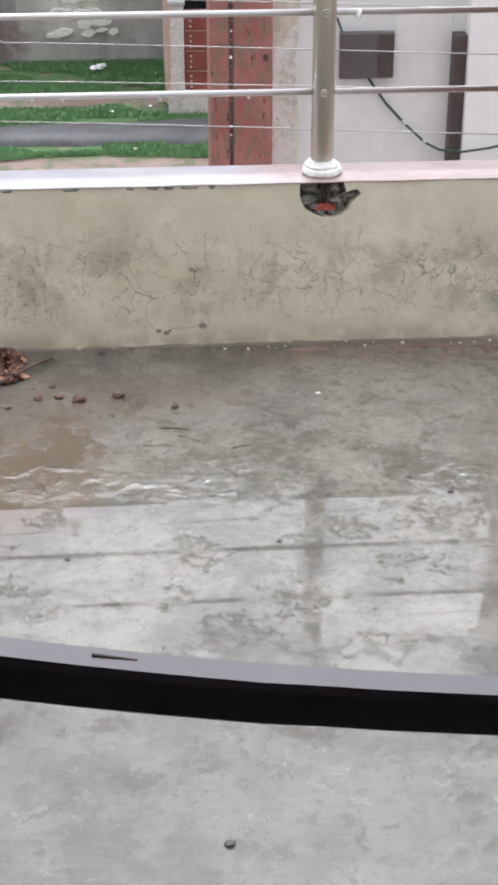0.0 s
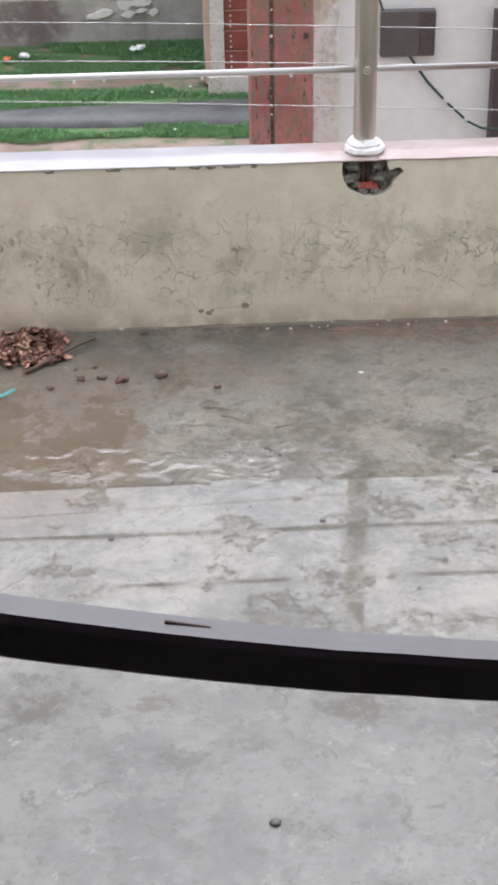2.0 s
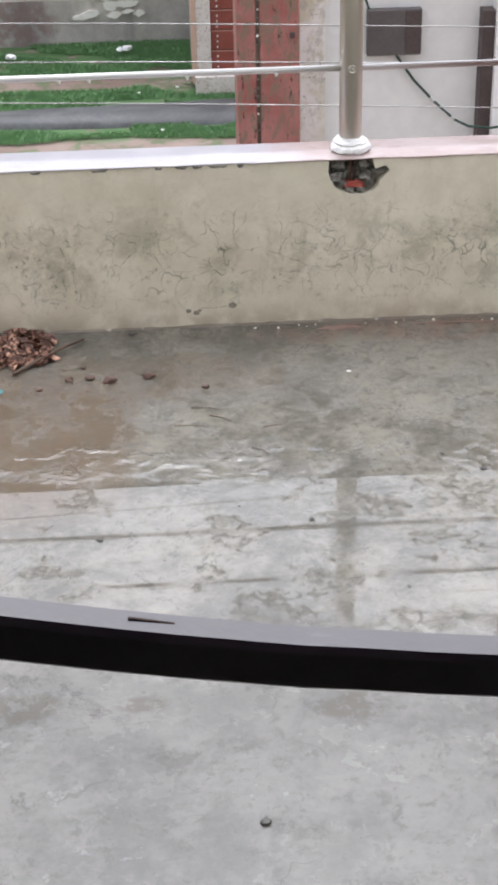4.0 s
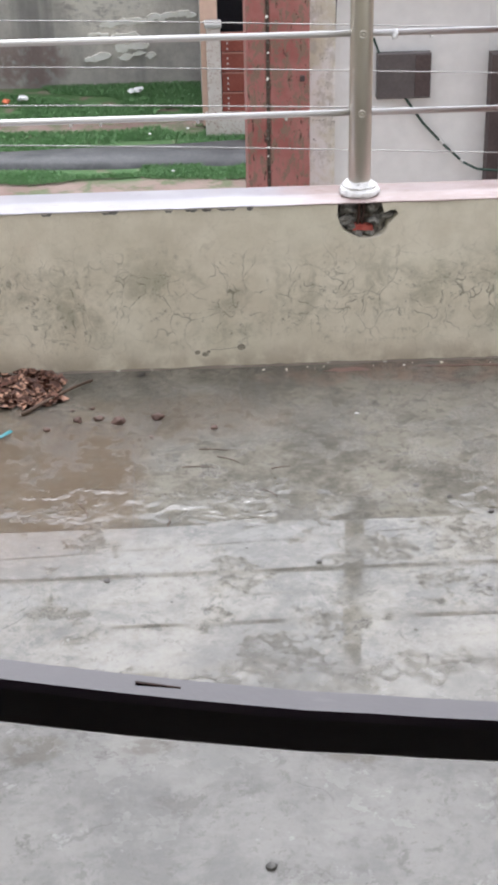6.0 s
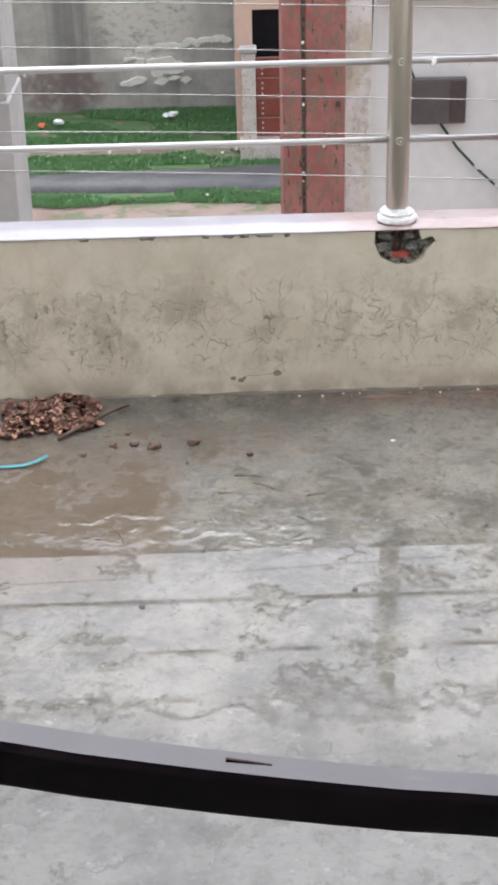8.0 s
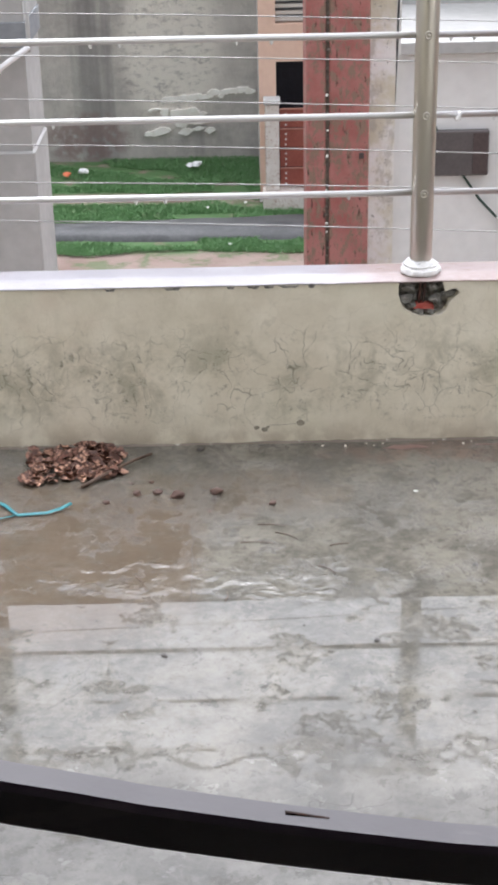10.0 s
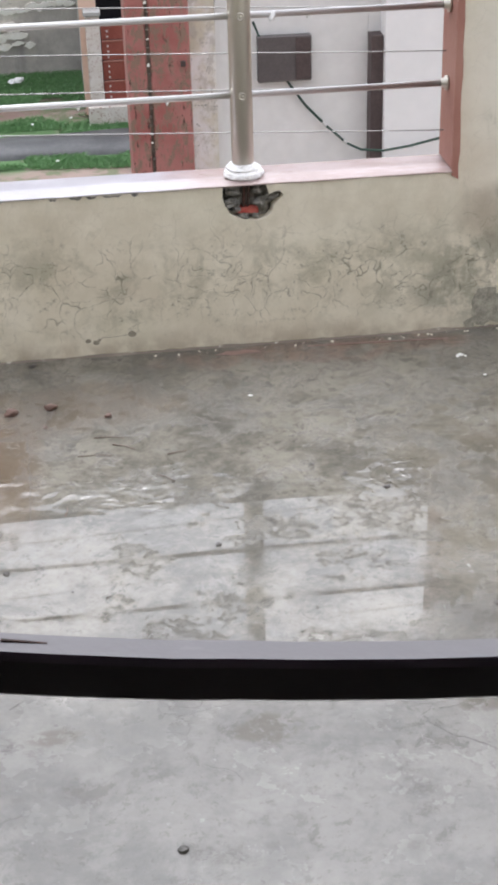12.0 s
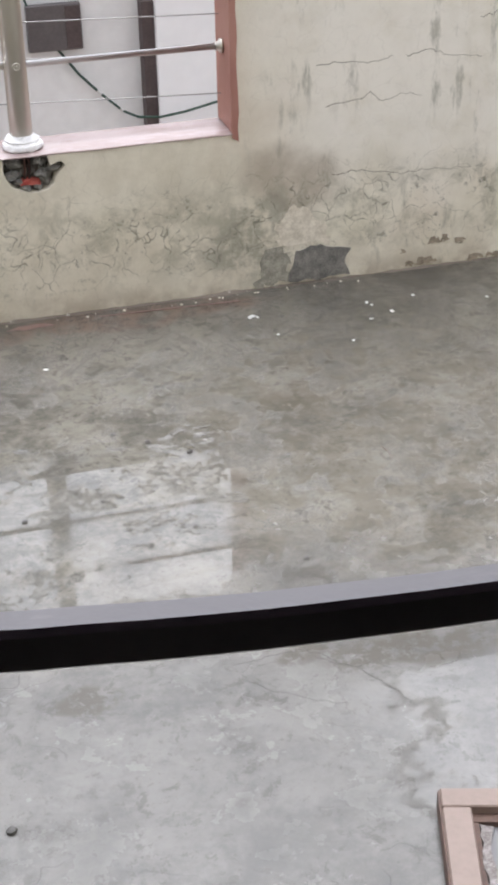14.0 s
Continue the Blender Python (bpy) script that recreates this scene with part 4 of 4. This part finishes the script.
floor_ob = bpy.data.objects["floor"]
for i, line in enumerate([[(-0.285, -0.03), (-0.288, -0.12), (-0.282, -0.2), (-0.286, -0.27)], [(-0.52, -0.36), (-0.518, -0.5), (-0.512, -0.62), (-0.51, -0.76)], [(0.0, -0.02), (0.012, -0.1), (0.03, -0.14), (0.02, -0.2)],
                          [(0.246, -1.409), (0.204, -1.366), (0.166, -1.366), (0.119, -1.369), (0.088, -1.397), (0.115, -1.444), (0.168, -1.478), (0.212, -1.509), (0.231, -1.505)], [(0.214, -1.391), (0.273, -1.439), (0.316, -1.524), (0.321, -1.547)], [(0.42, -0.3), (0.5, -0.33), (0.6, -0.31), (0.68, -0.34)], [(-0.2, -0.2), (-0.1, -0.17), (0.0, -0.21)],
                          [(-0.75, -1.05), (-0.7, -1.0), (-0.69, -0.9), (-0.66, -0.85)], [(0.1, -0.95), (0.16, -0.97), (0.24, -0.94)]]):
    rng = random.Random(i + 500)
    pts = []
    for (x0, y0), (x1, y1) in zip(line, line[1:]):
        for k in range(5):
            pts.append((x0 + (x1 - x0) * k / 5 + rng.uniform(-0.004, 0.004), y0 + (y1 - y0) * k / 5 + rng.uniform(-0.003, 0.003), -0.0003))
    part("crack", tube(pts, 0.0007, 5), DARK_BIT, floor_ob, "dark hairline crack")
rng = random.Random(812)
for i in range(90):
    x, y = rng.uniform(-0.95, 0.75), rng.uniform(-1.5, -0.12)
    a, n, bend = rng.gauss(0.0, 0.5), rng.uniform(0.008, 0.028), rng.uniform(-25, 25)
    pts = [(x + math.cos(a) * n * k - math.sin(a) * bend * (n * k) ** 2, y + math.sin(a) * n * k + math.cos(a) * bend * (n * k) ** 2, -0.0002) for k in (-1, -0.5, 0, 0.5, 1)]
    part("scuff", tube(pts, rng.uniform(0.0004, 0.0009), 5, 0.4), SCUFF, floor_ob)
part("paint_line", sheet([(0.13, -0.034), (0.46, -0.051), (0.46, -0.048), (0.13, -0.031)], 0.0, 0.0015), SPILL, floor_ob, "thin line of spilt red paint")
part("paint_spill", sheet(ragged([(-0.09, -0.045), (-0.04, -0.05), (0.02, -0.042), (0.0, -0.03), (-0.06, -0.028)], 0.003, 71), 0.0, 0.001), SPILL, floor_ob, "faint red paint spill")

# ---- ground and lane below ----
GZ = -4.2
bm = bmesh.new()
bmesh.ops.create_grid(bm, x_segments=60, y_segments=60, size=0.5)
for v in bm.verts:
    x, y = v.co.x * 40 + 0, v.co.y * 40 + 12
    v.co = (x, y, GZ + 0.05 * noise.noise(Vector((x * 0.7, y * 0.7, 0))) - 0.05)
ext = [bm.verts.new((sx * 2000, 12 + sy * 2000, GZ - 0.1)) for sx, sy in ((-1, -1), (1, -1), (1, 1), (-1, 1))]
rim = {(sx, sy): min(bm.verts, key=lambda v: (v.co.x - sx * 20) ** 2 + (v.co.y - 12 - sy * 20) ** 2) for sx, sy in ((-1, -1), (1, -1), (1, 1), (-1, 1))}
cs = [rim[k] for k in ((-1, -1), (1, -1), (1, 1), (-1, 1))]
for i in range(4):
    bm.faces.new((ext[i], ext[(i + 1) % 4], cs[(i + 1) % 4], cs[i]))
struct("ground", bm, EARTH, "bare wet earth with weeds beside the lane", "ground")
bm = bmesh.new()
prev = None
for i in range(61):
    x = -9 + 18 * i / 60
    y0 = 15.02 - 0.06 * (x + 1) + 0.10 * noise.noise(Vector((x * 1.3, 4, 0)))
    y1 = 15.85 + 0.07 * (x + 1) + 0.12 * noise.noise(Vector((x * 1.1, 9, 0)))
    cur = [bm.verts.new(p) for p in ((x, y0, GZ - 0.11), (x, y0 + 0.03, GZ + 0.005), (x, (y0 + y1) / 2, GZ + 0.03), (x, y1 - 0.03, GZ + 0.005), (x, y1, GZ - 0.11))]
    if prev:
        for k in range(4):
            bm.faces.new((prev[k], prev[k + 1], cur[k + 1], cur[k]))
    prev = cur
struct("road", bm, ASPHALT, "narrow wet grey asphalt lane", "road", True)

rng = np.random.default_rng(5)
verts, faces = [], []
for y0, y1, count, keep in ((14.1, 15.05, 36000, 0.0), (15.85, 19.05, 84000, -0.2)):
    for x, y, h, a, b in zip(rng.uniform(-5.5, 2.2, count), rng.uniform(y0, y1, count), rng.uniform(-0.02, 0.022, count), rng.uniform(0, 6.3, count), rng.uniform(-0.07, 0.07, count)):
        thin = noise.noise(Vector((x * 0.9, y * 1.6, 3)))
        edge = min(y - y0, y1 - y) / 0.3
        if thin < keep - (0.12 if edge > 1 else -0.12) or (16.72 < y + 0.25 * thin < 17.2) or (y0 < 15 and y < 14.62 and thin < 0.1):
            continue
        dx, dy = 0.008 * math.cos(a), 0.008 * math.sin(a)
        i = len(verts)
        verts += [(x - dx, y - dy, GZ - 0.04), (x + dx, y + dy, GZ - 0.04), (x + b, y + b * 0.6, GZ + h)]
        faces.append((i, i + 1, i + 2))
me = bpy.data.meshes.new("grass")
me.from_pydata(verts, [], faces)
me.materials.append(GRASS)
tagged(new("grass", me), "rough green grass on the verges of the lane", "grass", "", "stuff")
for i, (x, y, r) in enumerate([(-1.1, 18.4, 0.07), (-1.2, 18.35, 0.05), (-2.72, 18.1, 0.07), (-2.95, 17.96, 0.06), (-3.3, 18.16, 0.06), (-0.4, 16.4, 0.022), (-0.9, 16.2, 0.02), (-0.6, 14.6, 0.02)]):
    ob = tagged(part("litter", lump(r, i + 90, 0.6, 0.6), simple("orange_plastic", (0.6, 0.13, 0.05), (0.7, 0.2, 0.1), 9) if i == 3 else WRAP), "crumpled orange plastic litter in the grass" if i == 3 else "crumpled white plastic litter in the grass", "litter", "litter in the grass")
    ob.location = (x, y, GZ + 0.03)

# ---- stained wall across the lane ----
far = struct("wall_across_lane", box(-9, -0.17, 19.1, 19.4, GZ - 0.1, 0.6), FAR_WALL, "stained grey cement wall across the lane", "wall")
rng = random.Random(61)
for i in range(34):
    if i < 19:
        x, z, w, h = -1.55 + 1.25 * (i / 18), -3.36 + 0.11 * (i / 18) + rng.uniform(-0.03, 0.03), rng.uniform(0.06, 0.12), rng.uniform(0.03, 0.06)
    else:
        x, z, w, h = rng.uniform(-1.75, -0.85), rng.uniform(-3.86, -3.5), rng.uniform(0.08, 0.2), rng.uniform(0.03, 0.08)
    flake = [(x + w * math.cos(u) * rng.uniform(0.6, 1.1), z + h * math.sin(u) * rng.uniform(0.6, 1.1) + 0.12 * w * math.cos(u)) for u in np.linspace(0, 5.6, 8)]
    part("lime_flake", slab(ragged(flake, 0.011, 600 + i, 0.022), 19.088 - 0.0012 * i, 19.11), LIME, far, "scab of flaking white lime")

# ---- peach house with its gate ----
house = thing("peach_house", "peach painted house with a tiled gate pier and dark doorway", "house", at=(0, 16.6, GZ))


def hpart(name, x0, x1, y0, y1, z0, z1, material, label="", parent=None, bevel=0.0):
    bm = box(x0, x1, y0 - 16.6, y1 - 16.6, z0 - GZ, z1 - GZ, bevel)
    return part(name, bm, material, parent or house, label)


hpart("wall", -0.19, 0.033, 16.62, 16.9, GZ, 0.6, PEACH)
hpart("wall", 0.033, 0.9, 16.62, 16.9, -2.36, -1.88, PEACH)
hpart("wall", 0.9, 2.6, 16.62, 16.9, GZ, 0.6, PEACH)
hpart("side_wall", -0.185, -0.02, 16.9, 19.1, GZ, 0.6, GREY_WALL)
# near-black back panel: the shade inside the opening is put into its colour
hpart("doorway", 0.034, 0.899, 17.6, 17.7, GZ, -2.36, DOORWAY_SHADE, "near-black panel for the doorway's shade")
hpart("roof", -0.19, 2.6, 16.62, 19.1, 0.6, 0.75, GREY_WALL)
win = hpart("window", 0.033, 0.9, 16.86, 16.9, -1.88, 0.598, GREY_TRIM, "window with pale slats")
for k in range(14):
    hpart("slat", 0.034, 0.899, 16.70, 16.75, -1.86 + k * 0.085, -1.815 + k * 0.085, BEIGE_WALL, "", win)
hpart("gate_pier", -0.12, 0.062, 16.35, 16.60, -4.0, -2.86, TILE, "mottled stone tiled gate pier", None, 0.01)
hpart("pier_cap", -0.14, 0.08, 16.33, 16.61, -2.858, -2.80, GREY_WALL, "grey pier cap", None, 0.01)
hpart("step", -0.16, 2.2, 16.25, 16.61, GZ - 0.05, -4.004, TILE, "tiled step", None, 0.01)
gate = thing("gate", "red-brown panelled metal gate between tiled piers", "gate", at=(0.07, 16.45, -3.99))
for k in range(4):
    z0 = 0.02 + k * 0.262
    p = part("panel", box(0, 0.9, 0, 0.03, z0, z0 + 0.243, 0.006), GATE_RED, gate)
    part("ledge", box(0, 0.9, -0.012, -0.001, z0 + 0.236, z0 + 0.256, 0.003), simple("gate_trim", (0.36, 0.16, 0.12), (0.42, 0.2, 0.16), 6, 0.5) if k == 0 else bpy.data.materials["gate_trim"], p)
    for u in range(3):
        for side in (0.07, 0.4):
            part("stud", box(side, side + 0.02, -0.012, -0.001, z0 + 0.03 + u * 0.07, z0 + 0.05 + u * 0.07), PALE_BIT, p)

# ---- flaked red column and whitewashed wall end beside it ----
column = thing("column", "flaking red painted brick column of the neighbouring house", "column", at=(0.09, 4.6, GZ))
for a, b, name in ((-0.165, -0.064, "left_shaft"), (-0.046, 0.16, "right_shaft")):
    bm = box(a, b, -0.1, 0.25, 0, 5.2, 0.006)
    part(name, bm, RED_COLUMN, column)
part("joint", box(-0.0645, -0.0455, -0.085, 0.24, 0, 5.2), COLUMN_DARK, column, "dark crumbling mortar joint")
for i in range(46):
    rng = random.Random(i + 300)
    bm = lump(rng.uniform(0.006, 0.011), i, 1.3, 0.6, 1)
    ob = part("mortar_crumb", bm, WHITEWASH if rng.random() < 0.22 else COLUMN_DARK, column)
    ob.location = (-0.055 + rng.uniform(-0.006, 0.006), -0.099, 2.9 + i * 0.045)
part("hinge_block", box(0.108, 0.134, -0.112, -0.1, 3.70, 3.73, 0.002), BROWN_AND_SHADE, column, "small dark iron block")
struct("wall_end", box(0.252, 0.405, 4.75, 5.2, GZ, 1.0), WHITEWASH, "peeling whitewashed wall end", "wall")
tagged(part("cable", tube([(0.445, 5.0, 0.5), (0.436, 5.0, 0.0), (0.424, 5.0, -0.40), (0.4215, 5.0, -0.72), (0.4185, 5.0, -1.3), (0.416, 5.0, -2.0)], 0.006, 8), CABLE_BLACK, None, "", True), "black cable hanging beside the whitewashed wall", "cable")
struct("wall_end", box(0.430, 0.462, 5.06, 5.3, GZ, 1.0), WHITE_WALL, "narrow white wall edge", "wall")

# ---- white house ----
white = thing("white_house", "white painted house with a porch slab and meter box", "house", at=(1.4, 8, GZ))


def wpart(name, x0, x1, y0, y1, z0, z1, material, label="", parent=None, bevel=0.0):
    bm = box(x0 - 1.4, x1 - 1.4, y0 - 8, y1 - 8, z0 - GZ, z1 - GZ, bevel)
    return part(name, bm, material, parent or white, label)


wpart("wall", 0.745, 1.875, 8.0, 8.2, GZ, -0.632, WHITE_WALL)
wpart("side_wall", 0.70, 0.744, 7.90, 8.2, GZ, -0.632, BRIGHT_WALL)
wpart("porch_slab", 0.70, 5.0, 7.90, 9.6, -0.63, -0.545, GREY_WALL, "wet grey porch slab", None, 0.004)
wpart("upper_wall", 0.70, 5.0, 9.6, 9.8, -0.545, 1.6, GREY_WALL)
# solid strip in place of a dark recess; its shade is in the colour
wpart("dark_recess", 1.876, 1.968, 7.86, 8.2, GZ, -1.22, BROWN_AND_SHADE, "dark brown strip for the shade of a wall recess", None, 0.004)
wpart("front_wall", 1.969, 5.0, 7.80, 8.2, GZ, -0.632, BRIGHT_WALL, "bright white wall")
wpart("lintel", 1.876, 1.968, 7.99, 8.2, -1.219, -0.632, WHITE_WALL)
meter = wpart("meter_box", 1.03, 1.435, 7.93, 7.999, -1.545, -1.205, BOX_GREY, "dark grey meter box", None, 0.006)
wpart("box_lid", 1.315, 1.428, 7.922, 7.9295, -1.53, -1.22, BROWN_AND_SHADE, "dark lid", meter, 0.002)
pts = [(1.003, 7.965, -1.096), (1.068, 7.965, -1.264), (1.243, 7.965, -1.536), (1.39, 7.965, -1.742), (1.547, 7.965, -1.909), (1.714, 7.965, -2.061), (1.781, 7.74, -2.046), (1.951, 7.74, -2.066), (2.147, 7.74, -2.043), (2.407, 7.74, -1.991), (2.974, 7.74, -1.874)]
cable = tagged(part("cable", tube(pts, 0.010, 8), CABLE, None, "", True), "dark green cable slung across the white house", "cable")
for x, z in ((1.535, -1.897), (1.702, -2.053)):
    part("tape", tube([(x - 0.015, 7.964, z + 0.015), (x + 0.015, 7.964, z - 0.015)], 0.013, 8), PALE_BIT, cable, "white tape")

# ---- grey neighbouring house at the lane's near side ----
greyh = thing("grey_house", "grey cement rendered neighbouring house with a slanting pipe", "house", at=(-2.4, 5.2, GZ))


def gpart(name, x0, x1, y0, y1, z0, z1, material, label="", parent=None, bevel=0.0):
    bm = box(x0 + 2.4, x1 + 2.4, y0 - 5.2, y1 - 5.2, z0 - GZ, z1 - GZ, bevel)
    return part(name, bm, material, parent or greyh, label)


gpart("wall", -3.6, -1.55, 5.0, 5.6, GZ, -0.555, GREY_WALL, "", None, 0.01)
gpart("upper_wall", -3.6, -1.562, 5.02, 5.6, -0.554, 0.010, GREY_WALL)
gpart("band", -3.6, -1.545, 4.99, 5.6, 0.011, 0.142, GREY_TRIM, "blue-grey painted band")
gpart("parapet", -3.6, -1.555, 5.01, 5.6, 0.143, 0.8, GREY_WALL)
part("drain_pipe", tube([(0.87, -0.215, 4.7), (0.868, -0.215, 4.21), (0.862, -0.215, 4.19)], 0.012, 8), GREY_WALL, greyh, "pale drain pipe", True)
part("slanting_pipe", tube([(0.52, -0.235, 3.90), (0.715, -0.235, 4.115), (0.87, -0.225, 4.22)], 0.016, 10), BRIGHT_WALL, greyh, "pale slanting pipe", True)
